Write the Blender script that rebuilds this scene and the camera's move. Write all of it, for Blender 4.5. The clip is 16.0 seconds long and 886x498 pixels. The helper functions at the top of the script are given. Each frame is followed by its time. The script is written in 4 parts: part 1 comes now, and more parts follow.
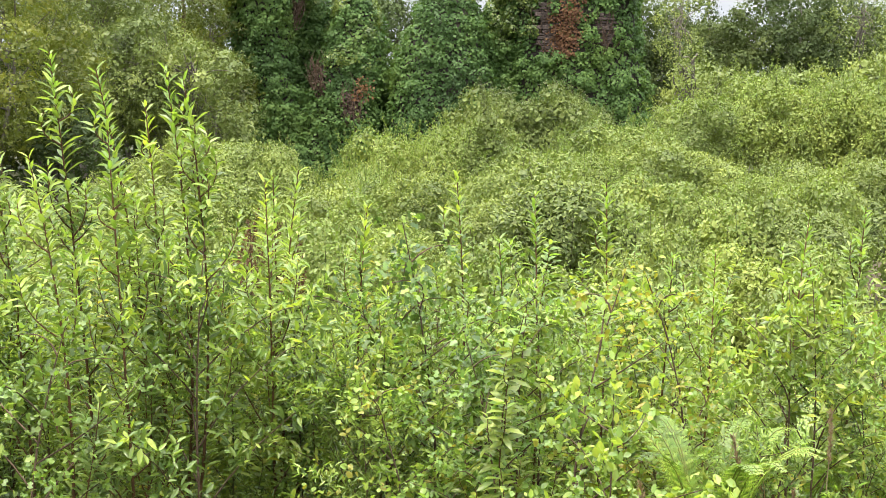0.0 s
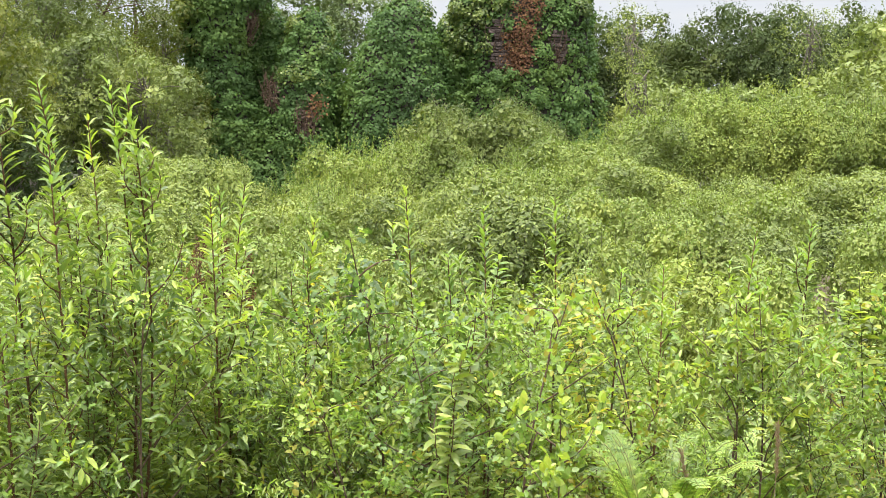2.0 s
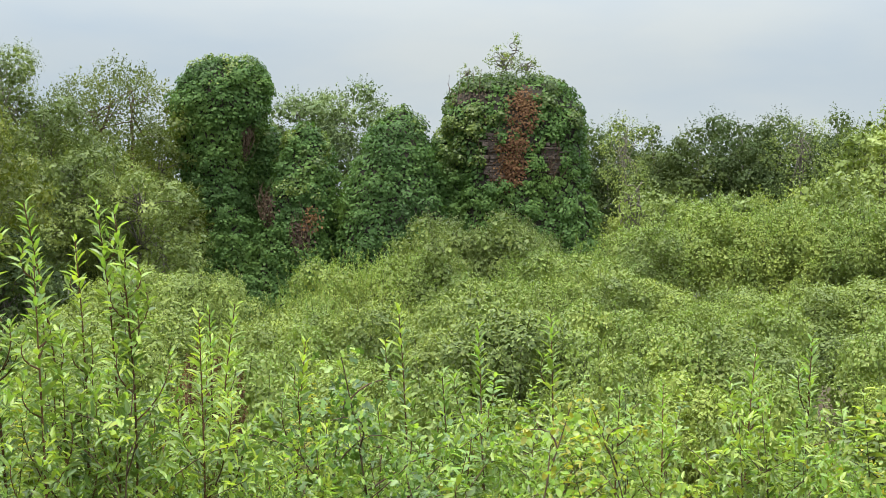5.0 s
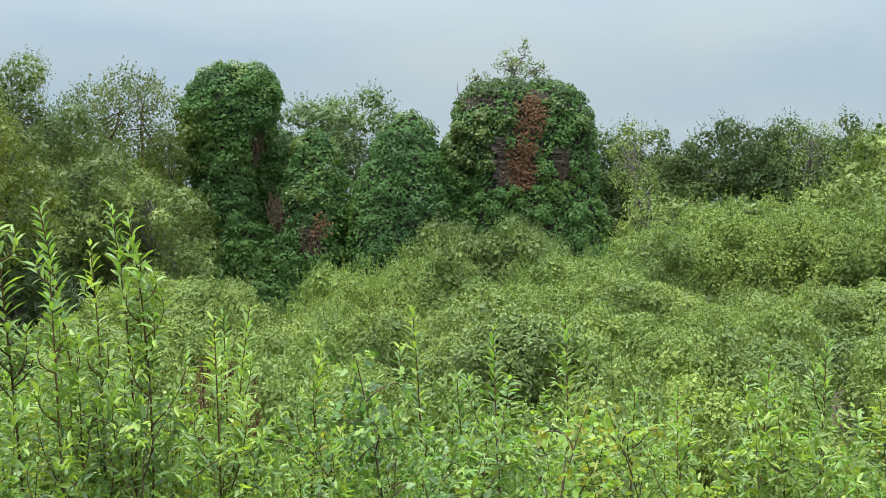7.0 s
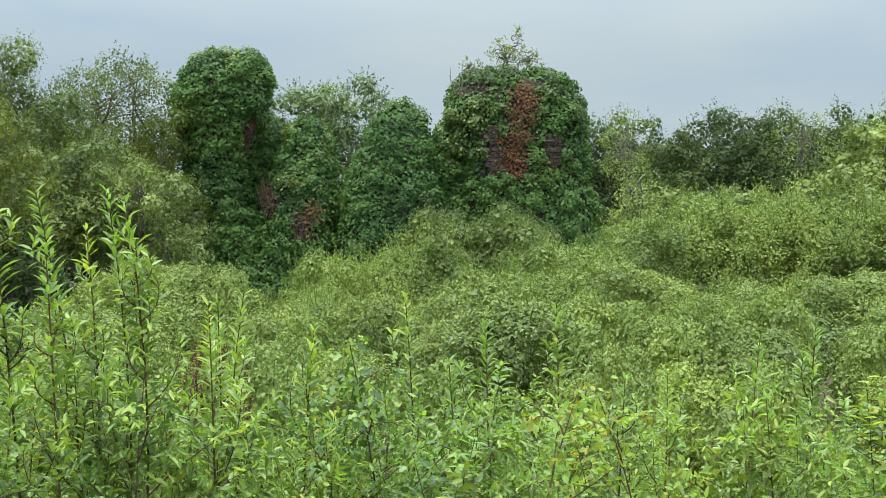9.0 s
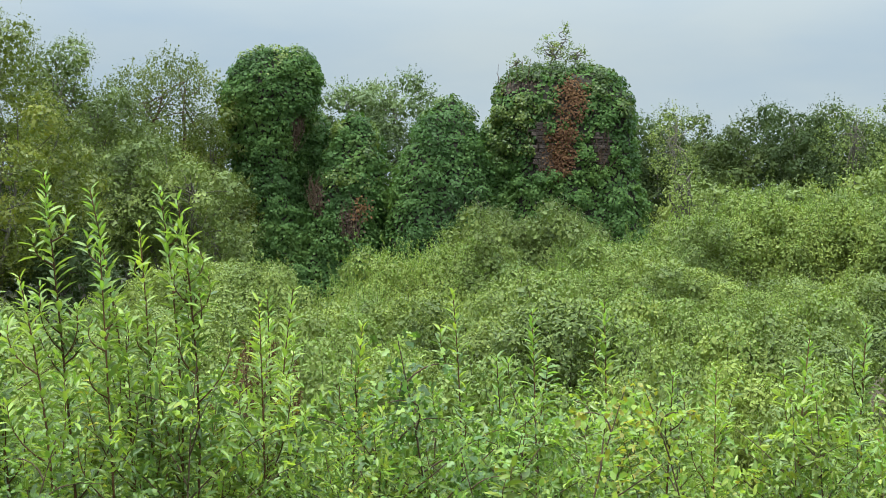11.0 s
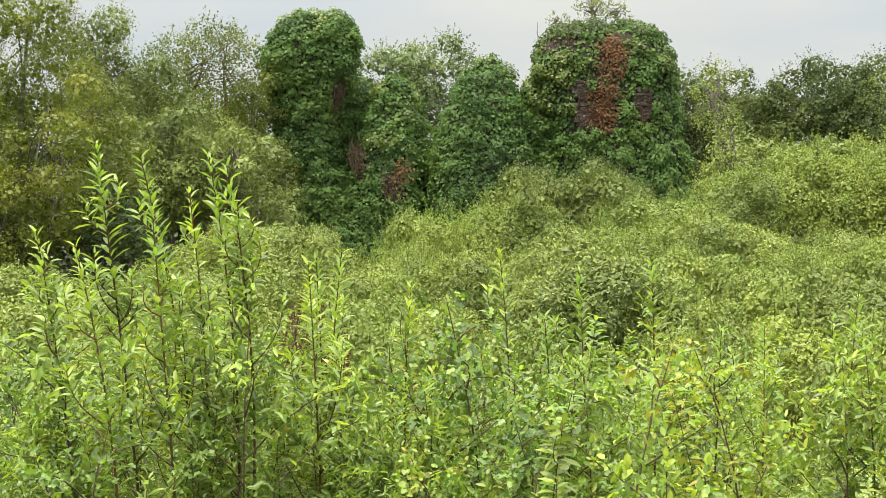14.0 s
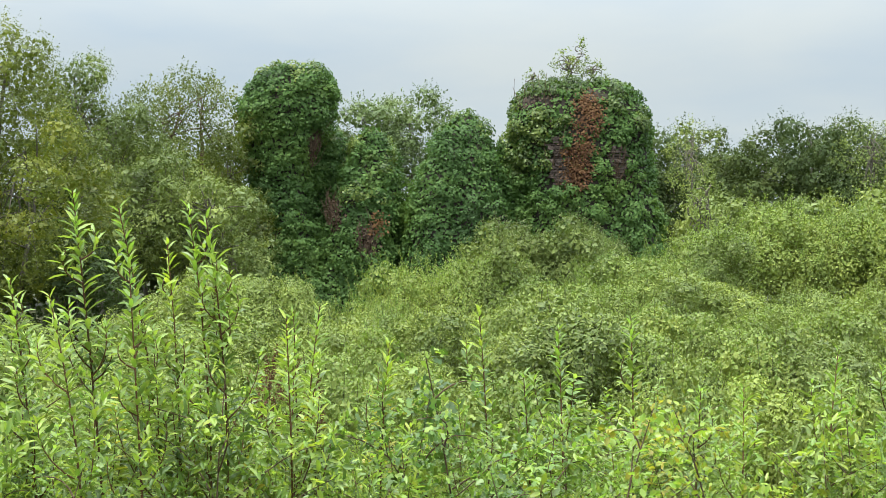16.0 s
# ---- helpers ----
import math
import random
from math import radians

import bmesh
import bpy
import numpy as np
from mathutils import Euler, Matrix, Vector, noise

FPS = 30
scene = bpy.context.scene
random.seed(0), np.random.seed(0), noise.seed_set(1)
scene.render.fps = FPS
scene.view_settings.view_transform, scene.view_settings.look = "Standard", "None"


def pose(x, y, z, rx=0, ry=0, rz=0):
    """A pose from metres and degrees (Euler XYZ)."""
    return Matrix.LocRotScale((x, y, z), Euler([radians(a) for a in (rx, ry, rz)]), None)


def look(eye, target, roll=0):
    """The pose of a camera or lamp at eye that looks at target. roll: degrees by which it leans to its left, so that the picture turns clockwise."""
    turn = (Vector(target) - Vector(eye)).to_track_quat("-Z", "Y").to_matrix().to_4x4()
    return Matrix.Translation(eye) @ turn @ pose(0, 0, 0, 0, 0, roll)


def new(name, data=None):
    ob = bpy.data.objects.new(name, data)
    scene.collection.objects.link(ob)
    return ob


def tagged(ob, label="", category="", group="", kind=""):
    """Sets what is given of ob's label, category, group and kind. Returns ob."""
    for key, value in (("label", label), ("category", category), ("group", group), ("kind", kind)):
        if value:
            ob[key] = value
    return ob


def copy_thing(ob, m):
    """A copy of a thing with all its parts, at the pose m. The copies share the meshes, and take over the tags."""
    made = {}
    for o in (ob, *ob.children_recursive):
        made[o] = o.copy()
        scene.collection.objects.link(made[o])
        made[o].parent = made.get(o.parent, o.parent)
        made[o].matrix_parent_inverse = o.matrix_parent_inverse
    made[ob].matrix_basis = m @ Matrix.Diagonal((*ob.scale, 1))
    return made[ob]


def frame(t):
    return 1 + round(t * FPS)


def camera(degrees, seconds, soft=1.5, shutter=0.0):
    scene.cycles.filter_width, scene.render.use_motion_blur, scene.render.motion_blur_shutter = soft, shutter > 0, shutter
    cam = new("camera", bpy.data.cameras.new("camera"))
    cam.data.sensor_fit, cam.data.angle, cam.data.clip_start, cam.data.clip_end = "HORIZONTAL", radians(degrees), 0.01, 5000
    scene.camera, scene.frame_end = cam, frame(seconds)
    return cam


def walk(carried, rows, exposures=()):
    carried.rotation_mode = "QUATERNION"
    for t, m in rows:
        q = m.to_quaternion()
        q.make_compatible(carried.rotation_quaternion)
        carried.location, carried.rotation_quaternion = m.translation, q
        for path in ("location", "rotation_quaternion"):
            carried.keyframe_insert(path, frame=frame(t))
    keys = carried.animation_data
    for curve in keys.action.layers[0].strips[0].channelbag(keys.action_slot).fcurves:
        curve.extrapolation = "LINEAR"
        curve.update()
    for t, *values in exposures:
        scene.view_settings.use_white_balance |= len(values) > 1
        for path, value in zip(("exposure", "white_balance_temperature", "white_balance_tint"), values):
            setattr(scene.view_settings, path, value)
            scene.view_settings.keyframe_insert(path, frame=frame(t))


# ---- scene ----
cam = camera(40, 16.0, soft=0.9)
# seconds, x, y, z, turn, tilt, roll
PATH = [
    (0, -0.008, -0.044, 1.900, -0.74, -7.32, 0.67),
    (0.5, -0.023, -0.046, 1.898, -1.74, -7.07, 1.02),
    (1, -0.023, -0.041, 1.900, -2.38, -7.04, 0.79),
    (1.5, 0.002, -0.028, 1.901, -2.56, -7.20, 0.67),
    (2, 0.019, -0.024, 1.892, -2.83, -6.52, 0.73),
    (2.5, 0.034, -0.007, 1.890, -3.09, -5.09, 0.54),
    (3, 0.027, 0.017, 1.897, -3.04, -3.95, 0.29),
    (3.5, 0.025, 0.032, 1.903, -2.98, -3.00, 0.26),
    (4, 0.029, 0.047, 1.906, -2.90, -2.06, 0.32),
    (4.5, 0.031, 0.054, 1.910, -3.02, -1.53, 0.27),
    (7, 0.013, 0.055, 1.900, -2.56, -1.04, -0.12),
    (7.5, 0.014, 0.049, 1.903, -2.36, -1.19, -0.09),
    (8, 0.010, 0.040, 1.901, -2.79, -1.57, 0.07),
    (8.2, 0.004, 0.035, 1.899, -3.10, -1.69, 0.19),
    (10.3, 0.008, -0.004, 1.896, -2.12, -1.49, 0.51),
    (10.5, 0.008, -0.007, 1.895, -1.77, -1.72, 0.41),
    (11, 0.004, -0.002, 1.896, -0.73, -1.76, 0.23),
    (11.5, -0.014, -0.009, 1.905, -0.93, -0.38, 0.04),
    (12, -0.023, -0.023, 1.905, -0.57, -0.10, -0.54),
    (12.5, -0.019, -0.031, 1.903, 0.83, -1.93, -0.78),
    (13, -0.013, -0.034, 1.900, 1.48, -3.24, -1.19),
    (13.5, -0.015, -0.032, 1.898, 1.73, -3.90, -1.33),
    (14, -0.013, -0.029, 1.897, 1.26, -3.59, -0.92),
    (14.5, -0.012, -0.018, 1.899, 0.54, -2.66, -0.58),
    (15, -0.017, -0.005, 1.899, -0.07, -1.90, -0.52),
    (15.5, -0.026, 0.000, 1.902, -0.29, -1.55, -0.25),
    (16, -0.035, 0.002, 1.904, 0.00, -1.09, 0.05),
]
# seconds, stops, kelvin, tint
LIGHT = [
    (0, 1.13, 6600, 13), (2, 1.07, 6600, 13), (3.5, 0.94, 6850, 11), (4.7, 0.74, 6500, 6), (7, 0.53, 5900, 0), (8.2, 0.53, 5950, 0),
    (10.5, 0.57, 5950, 0), (12, 0.52, 5950, 0), (12.5, 0.53, 5950, 0), (13, 0.66, 6250, 3), (13.5, 0.80, 6750, 8), (14, 0.88, 7050, 7), (14.5, 0.92, 7150, 7), (15.2, 0.82, 6800, 5), (16, 0.76, 6300, 3),
]
walk(cam, [(r[0], pose(r[1], r[2], r[3], 90 + r[5], 0, r[4]) @ pose(0, 0, 0, 0, 0, r[6])) for r in PATH], LIGHT)

# ---- sky and sun: overcast, brightest overhead ----
SUN_UP, SUN_TURN = radians(73), radians(222)
world = bpy.data.worlds.new("overcast_sky")
scene.world = world
world.use_nodes = True
wn, wl = world.node_tree.nodes, world.node_tree.links
wn.clear()
out = wn.new("ShaderNodeOutputWorld")
sky = wn.new("ShaderNodeTexSky")
sky.sky_type, sky.sun_disc, sky.sun_elevation, sky.sun_rotation = "NISHITA", False, SUN_UP, SUN_TURN
coord = wn.new("ShaderNodeTexCoord")
sep = wn.new("ShaderNodeSeparateXYZ")
wl.new(coord.outputs["Generated"], sep.inputs[0])
rise = wn.new("ShaderNodeMapRange")
rise.inputs["From Min"].default_value, rise.inputs["From Max"].default_value = 0.10, 0.80
rise.interpolation_type = "SMOOTHSTEP"
rise.inputs["To Min"].default_value, rise.inputs["To Max"].default_value = 0.465, 3.0
wl.new(sep.outputs["Z"], rise.inputs["Value"])
cloud = wn.new("ShaderNodeTexNoise")
cloud.inputs["Scale"].default_value, cloud.inputs["Detail"].default_value = 4.5, 6
stretch = wn.new("ShaderNodeMapping")
stretch.inputs["Scale"].default_value = (1, 1, 3.5)
wl.new(coord.outputs["Generated"], stretch.inputs[0])
wl.new(stretch.outputs[0], cloud.inputs["Vector"])
tone = wn.new("ShaderNodeValToRGB")
tone.color_ramp.elements[0].position, tone.color_ramp.elements[0].color = 0.3, (0.76, 0.85, 0.975, 1)
tone.color_ramp.elements[1].position, tone.color_ramp.elements[1].color = 0.72, (0.94, 0.965, 0.985, 1)
wl.new(cloud.outputs["Fac"], tone.inputs[0])
cover = wn.new("ShaderNodeBackground")
wl.new(tone.outputs[0], cover.inputs["Color"])
wl.new(rise.outputs[0], cover.inputs["Strength"])
clear = wn.new("ShaderNodeBackground")
clear.inputs["Strength"].default_value = 0.05
wl.new(sky.outputs[0], clear.inputs["Color"])
both = wn.new("ShaderNodeMixShader")
both.inputs[0].default_value = 0.88
wl.new(clear.outputs[0], both.inputs[1])
wl.new(cover.outputs[0], both.inputs[2])
wl.new(both.outputs[0], out.inputs["Surface"])

sun_data = bpy.data.lights.new("sun", "SUN")
sun_data.energy, sun_data.angle, sun_data.color = 3.6, radians(16), (1.0, 0.95, 0.82)
sun = new("sun", sun_data)
sun.matrix_world = look((0, 0, 0), (-math.sin(SUN_TURN) * math.cos(SUN_UP), -math.cos(SUN_TURN) * math.cos(SUN_UP), -math.sin(SUN_UP)))

# ---- materials ----
def nodes_of(name):
    m = bpy.data.materials.new(name)
    m.use_nodes = True
    n, l = m.node_tree.nodes, m.node_tree.links
    return m, n, l, n["Principled BSDF"]


def ramp(n, stops):
    r = n.new("ShaderNodeValToRGB")
    el = r.color_ramp.elements
    while len(el) < len(stops):
        el.new(0.5)
    for e, (at, c) in zip(el, stops):
        e.position, e.color = at, (*c, 1)
    return r


def leaf_material(name, stops, patch=0.7, rough=0.42, through_light=0.38, single=False, gain=1.5, gloss=0.5, apart=0.55, hues=False):
    """A leaf: each one takes its own shade, drifting over the plant, and lets light through."""
    m, n, l, b = nodes_of(name)
    pick = n.new("ShaderNodeObjectInfo" if single else "ShaderNodeNewGeometry")
    shade = ramp(n, stops)
    place = n.new("ShaderNodeTexCoord")
    drift = n.new("ShaderNodeTexNoise")
    drift.inputs["Scale"].default_value, drift.inputs["Detail"].default_value = patch, 2
    l.new(place.outputs["Object"], drift.inputs["Vector"])
    add = n.new("ShaderNodeMath")
    add.operation, add.use_clamp = "MULTIPLY_ADD", True
    add.inputs[1].default_value, add.inputs[2].default_value = 1.6, -0.325 - apart / 2
    l.new(drift.outputs["Fac"], add.inputs[0])
    total = n.new("ShaderNodeMath")
    total.operation, total.use_clamp = "MULTIPLY_ADD", True
    total.inputs[1].default_value = apart
    l.new(pick.outputs["Random" if single else "Random Per Island"], total.inputs[0])
    l.new(add.outputs[0], total.inputs[2])
    l.new(total.outputs[0], shade.inputs[0])
    spot = n.new("ShaderNodeTexNoise")
    spot.inputs["Scale"].default_value = 60
    l.new(place.outputs["Object"], spot.inputs["Vector"])
    mix = n.new("ShaderNodeMix")
    mix.data_type, mix.blend_type = "RGBA", "MULTIPLY"
    mix.inputs[0].default_value = 0.35
    l.new(shade.outputs[0], mix.inputs[6])
    l.new(spot.outputs["Color"], mix.inputs[7])
    plant = n.new("ShaderNodeObjectInfo")
    own = ramp(n, [(0, (0.72, 0.80, 0.68)), (0.35, (0.92, 0.97, 0.90)), (0.7, (1.10, 1.06, 0.92)), (1, (1.36, 1.20, 0.85))]) if hues else ramp(n, [(0, (0.80, 0.83, 0.84)), (0.5, (0.98, 1.0, 0.98)), (1, (1.20, 1.16, 1.0))])
    l.new(plant.outputs["Random"], own.inputs[0])
    each = n.new("ShaderNodeMix")
    each.data_type, each.blend_type = "RGBA", "MULTIPLY"
    each.inputs[0].default_value = 0.0 if single else 1.0
    l.new(mix.outputs[2], each.inputs[6])
    l.new(own.outputs[0], each.inputs[7])
    mix = each
    l.new(mix.outputs[2], b.inputs["Base Color"])
    b.inputs["Roughness"].default_value = rough
    b.inputs["Specular IOR Level"].default_value = gloss
    glow = n.new("ShaderNodeBsdfTranslucent")
    bright = n.new("ShaderNodeMix")
    bright.data_type, bright.blend_type = "RGBA", "MULTIPLY"
    bright.inputs[0].default_value = 1
    bright.inputs[7].default_value = (1.15 * gain, 1.2 * gain, 0.55 * gain, 1)
    l.new(mix.outputs[2], bright.inputs[6])
    l.new(bright.outputs[2], glow.inputs["Color"])
    join = n.new("ShaderNodeMixShader")
    join.inputs[0].default_value = through_light
    l.new(b.outputs[0], join.inputs[1])
    l.new(glow.outputs[0], join.inputs[2])
    l.new(join.outputs[0], n["Material Output"].inputs["Surface"])
    return m


def rough_material(name, stops, scale=6.0, rough=0.9, bump=0.4, fine=40.0):
    """Bark, soil or stone: two scales of mottling and a bump."""
    m, n, l, b = nodes_of(name)
    place = n.new("ShaderNodeTexCoord")
    big = n.new("ShaderNodeTexNoise")
    big.inputs["Scale"].default_value, big.inputs["Detail"].default_value = scale, 5
    small = n.new("ShaderNodeTexNoise")
    small.inputs["Scale"].default_value, small.inputs["Detail"].default_value = fine, 4
    for t in (big, small):
        l.new(place.outputs["Object"], t.inputs["Vector"])
    mean = n.new("ShaderNodeMath")
    mean.operation = "MULTIPLY_ADD"
    mean.inputs[1].default_value = 0.4
    l.new(small.outputs["Fac"], mean.inputs[0])
    half = n.new("ShaderNodeMath")
    half.operation = "MULTIPLY"
    half.inputs[1].default_value = 0.6
    l.new(big.outputs["Fac"], half.inputs[0])
    l.new(half.outputs[0], mean.inputs[2])
    shade = ramp(n, stops)
    l.new(mean.outputs[0], shade.inputs[0])
    own = n.new("ShaderNodeObjectInfo")
    vary = n.new("ShaderNodeMapRange")
    vary.inputs["To Min"].default_value, vary.inputs["To Max"].default_value = 0.75, 1.2
    l.new(own.outputs["Random"], vary.inputs["Value"])
    tint = n.new("ShaderNodeMix")
    tint.data_type, tint.blend_type = "RGBA", "MULTIPLY"
    tint.inputs[0].default_value = 1
    l.new(shade.outputs[0], tint.inputs[6])
    l.new(vary.outputs[0], tint.inputs[7])
    l.new(tint.outputs[2], b.inputs["Base Color"])
    b.inputs["Roughness"].default_value = rough
    b.inputs["Specular IOR Level"].default_value = 0.15
    bm_node = n.new("ShaderNodeBump")
    bm_node.inputs["Strength"].default_value = bump
    bm_node.inputs["Distance"].default_value = 0.02
    l.new(mean.outputs[0], bm_node.inputs["Height"])
    l.new(bm_node.outputs[0], b.inputs["Normal"])
    return m


M_WILLOW = leaf_material("willow_leaf", hues=True, gain=1.4, stops=[(0, (0.062, 0.096, 0.023)), (0.5, (0.171, 0.244, 0.055)), (1, (0.393, 0.466, 0.107))], through_light=0.32)
M_WILLOW_ONE = leaf_material("willow_leaf_single", gain=1.4, stops=[(0, (0.091, 0.135, 0.030)), (0.5, (0.246, 0.333, 0.067)), (1, (0.531, 0.605, 0.124))], single=True, through_light=0.32)
M_YOUNG = leaf_material("young_leaf", hues=True, gain=1.4, stops=[(0, (0.180, 0.278, 0.060)), (0.6, (0.267, 0.366, 0.081)), (1, (0.342, 0.394, 0.098))], through_light=0.45)
M_YELLOW = leaf_material("yellowing_leaf", [(0, (0.127, 0.156, 0.026)), (0.7, (0.400, 0.347, 0.053)), (1, (0.523, 0.349, 0.087))], through_light=0.4)
M_TIP = leaf_material("birch_tip_leaf", [(0, (0.099, 0.144, 0.034)), (0.5, (0.184, 0.248, 0.059)), (1, (0.302, 0.351, 0.094))], through_light=0.32, gloss=0.2, apart=0.22)
M_HAW = leaf_material("hawthorn_leaf", hues=True, gain=1.4, stops=[(0, (0.066, 0.106, 0.026)), (0.5, (0.180, 0.271, 0.068)), (1, (0.401, 0.462, 0.116))], patch=1.5, apart=0.45)
M_BUSH = leaf_material("thicket_leaf", [(0, (0.070, 0.092, 0.024)), (0.5, (0.190, 0.236, 0.061)), (1, (0.385, 0.420, 0.110))], through_light=0.20, gloss=0.18, apart=0.22)
M_BUSH_LIGHT = leaf_material("birch_leaf", [(0, (0.079, 0.106, 0.026)), (0.5, (0.212, 0.260, 0.065)), (1, (0.395, 0.430, 0.112))], through_light=0.20, gloss=0.18, apart=0.22)
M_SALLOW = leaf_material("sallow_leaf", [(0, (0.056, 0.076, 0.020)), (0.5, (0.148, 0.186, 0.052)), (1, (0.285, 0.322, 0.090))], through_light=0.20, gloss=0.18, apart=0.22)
M_OLIVE = leaf_material("olive_leaf", [(0, (0.057, 0.073, 0.013)), (0.5, (0.118, 0.144, 0.025)), (1, (0.224, 0.229, 0.040))], through_light=0.3, gloss=0.3, apart=0.3)
M_ASH = leaf_material("ash_leaf", [(0, (0.084, 0.116, 0.045)), (0.5, (0.142, 0.186, 0.072)), (1, (0.236, 0.284, 0.108))], through_light=0.15, gloss=0.2, apart=0.25)
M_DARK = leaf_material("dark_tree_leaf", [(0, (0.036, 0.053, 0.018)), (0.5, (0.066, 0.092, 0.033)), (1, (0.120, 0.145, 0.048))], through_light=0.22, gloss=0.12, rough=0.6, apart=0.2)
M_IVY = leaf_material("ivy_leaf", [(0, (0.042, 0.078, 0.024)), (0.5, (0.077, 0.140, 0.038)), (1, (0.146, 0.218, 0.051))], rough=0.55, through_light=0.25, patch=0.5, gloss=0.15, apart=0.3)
M_IVY_LIGHT = leaf_material("sunlit_and_pale_ivy_leaf", [(0, (0.032, 0.057, 0.011)), (0.5, (0.089, 0.134, 0.025)), (1, (0.196, 0.235, 0.050))], through_light=0.25, gloss=0.3)
M_RED = leaf_material("dead_red_leaf", [(0, (0.046, 0.022, 0.012)), (0.5, (0.112, 0.052, 0.024)), (1, (0.190, 0.112, 0.050))], through_light=0.2, rough=0.7, gloss=0.2)
M_BROWN = leaf_material("dry_leaf", [(0, (0.061, 0.040, 0.028)), (0.5, (0.085, 0.047, 0.027)), (1, (0.150, 0.092, 0.050))], through_light=0.1, rough=0.8)
M_FERN = leaf_material("fern_leaf", [(0, (0.077, 0.126, 0.023)), (0.5, (0.188, 0.276, 0.050)), (1, (0.382, 0.472, 0.094))], patch=3)
M_GRASS = leaf_material("grass_blade", [(0, (0.063, 0.088, 0.017)), (0.6, (0.188, 0.208, 0.044)), (1, (0.615, 0.413, 0.149))])
M_STRAW = leaf_material("seed_head", [(0, (0.26, 0.17, 0.10)), (1, (0.42, 0.30, 0.19))], through_light=0.2, rough=0.8)
M_BARK = rough_material("brown_bark", [(0.3, (0.045, 0.030, 0.020)), (0.7, (0.13, 0.085, 0.055))], 30, fine=160)
M_TWIG = rough_material("red_brown_twig", [(0.3, (0.045, 0.024, 0.012)), (0.7, (0.140, 0.070, 0.032))], 40, rough=0.6, fine=200)
M_GREEN_STEM = rough_material("green_brown_stem", [(0.3, (0.035, 0.036, 0.014)), (0.7, (0.085, 0.080, 0.032))], 40, rough=0.7, fine=200)
M_GREY = rough_material("grey_bark", [(0.3, (0.07, 0.06, 0.05)), (0.7, (0.17, 0.15, 0.12))], 8, fine=60)
M_SOIL = rough_material("soil_and_litter", [(0.3, (0.018, 0.016, 0.010)), (0.5, (0.030, 0.034, 0.014)), (0.7, (0.060, 0.050, 0.030))], 1.3, fine=14)
M_BARE = rough_material("bare_soil", [(0.3, (0.046, 0.034, 0.024)), (0.7, (0.115, 0.086, 0.062))], 3, fine=40)
M_STONE = rough_material("old_sandstone", [(0.3, (0.039, 0.029, 0.026)), (0.5, (0.081, 0.062, 0.053)), (0.72, (0.150, 0.117, 0.101))], 5, bump=0.8, fine=30)
M_MORTAR = rough_material("ruin_masonry", [(0.3, (0.018, 0.016, 0.012)), (0.7, (0.051, 0.042, 0.033))], 3, bump=0.8, fine=25)

# ---- mesh helpers ----

def unit(v):
    return v / np.maximum(np.linalg.norm(v, axis=-1, keepdims=True), 1e-9)


# leaf outlines: along, across, up; and their faces
QUAD = (np.array([(0, 0, 0), (0.45, 0.5, 0.06), (1, 0, -0.08), (0.45, -0.5, 0.06)]), ((0, 2, 1), (0, 3, 2)))
LANCE = (np.array([(0, 0, 0), (0.3, 0.42, 0.05), (0.66, 0.38, 0.03), (1, 0, -0.12), (0.66, -0.38, 0.03), (0.3, -0.42, 0.05), (0.3, 0, 0), (0.66, 0, -0.04)]),
         ((0, 6, 1), (0, 5, 6), (1, 6, 7, 2), (6, 5, 4, 7), (2, 7, 3), (7, 4, 3)))
LOBED = (np.array([(0.05, 0, 0), (0.2, 0.42, 0.05), (0.48, 0.2, 0.02), (0.68, 0.42, 0.03), (1, 0, -0.1), (0.68, -0.42, 0.03), (0.48, -0.2, 0.02), (0.2, -0.42, 0.05)]),
         ((0, 2, 1), (0, 7, 6), (0, 6, 2), (2, 4, 3), (2, 6, 4), (6, 5, 4)))
OVAL = (np.array([(0, 0, 0), (0.35, 0.45, 0.06), (0.75, 0.34, 0.03), (1, 0, -0.1), (0.75, -0.34, 0.03), (0.35, -0.45, 0.06)]), ((0, 2, 1), (0, 3, 2), (0, 4, 3), (0, 5, 4)))


def mesh_from(name, verts, faces, smooth=False):
    """verts (n, 3); faces: list of index arrays, each of one corner count."""
    me = bpy.data.meshes.new(name)
    verts = np.ascontiguousarray(verts, dtype=np.float32)
    me.vertices.add(len(verts))
    me.vertices.foreach_set("co", verts.ravel())
    loops = np.concatenate([f.ravel() for f in faces]).astype(np.int32)
    sizes = np.concatenate([np.full(len(f), f.shape[1], np.int32) for f in faces])
    starts = np.concatenate([[0], np.cumsum(sizes)[:-1]]).astype(np.int32)
    me.loops.add(len(loops))
    me.loops.foreach_set("vertex_index", loops)
    me.polygons.add(len(sizes))
    me.polygons.foreach_set("loop_start", starts)
    if smooth:
        me.polygons.foreach_set("use_smooth", np.ones(len(sizes), bool))
    me.update(calc_edges=True)
    return me


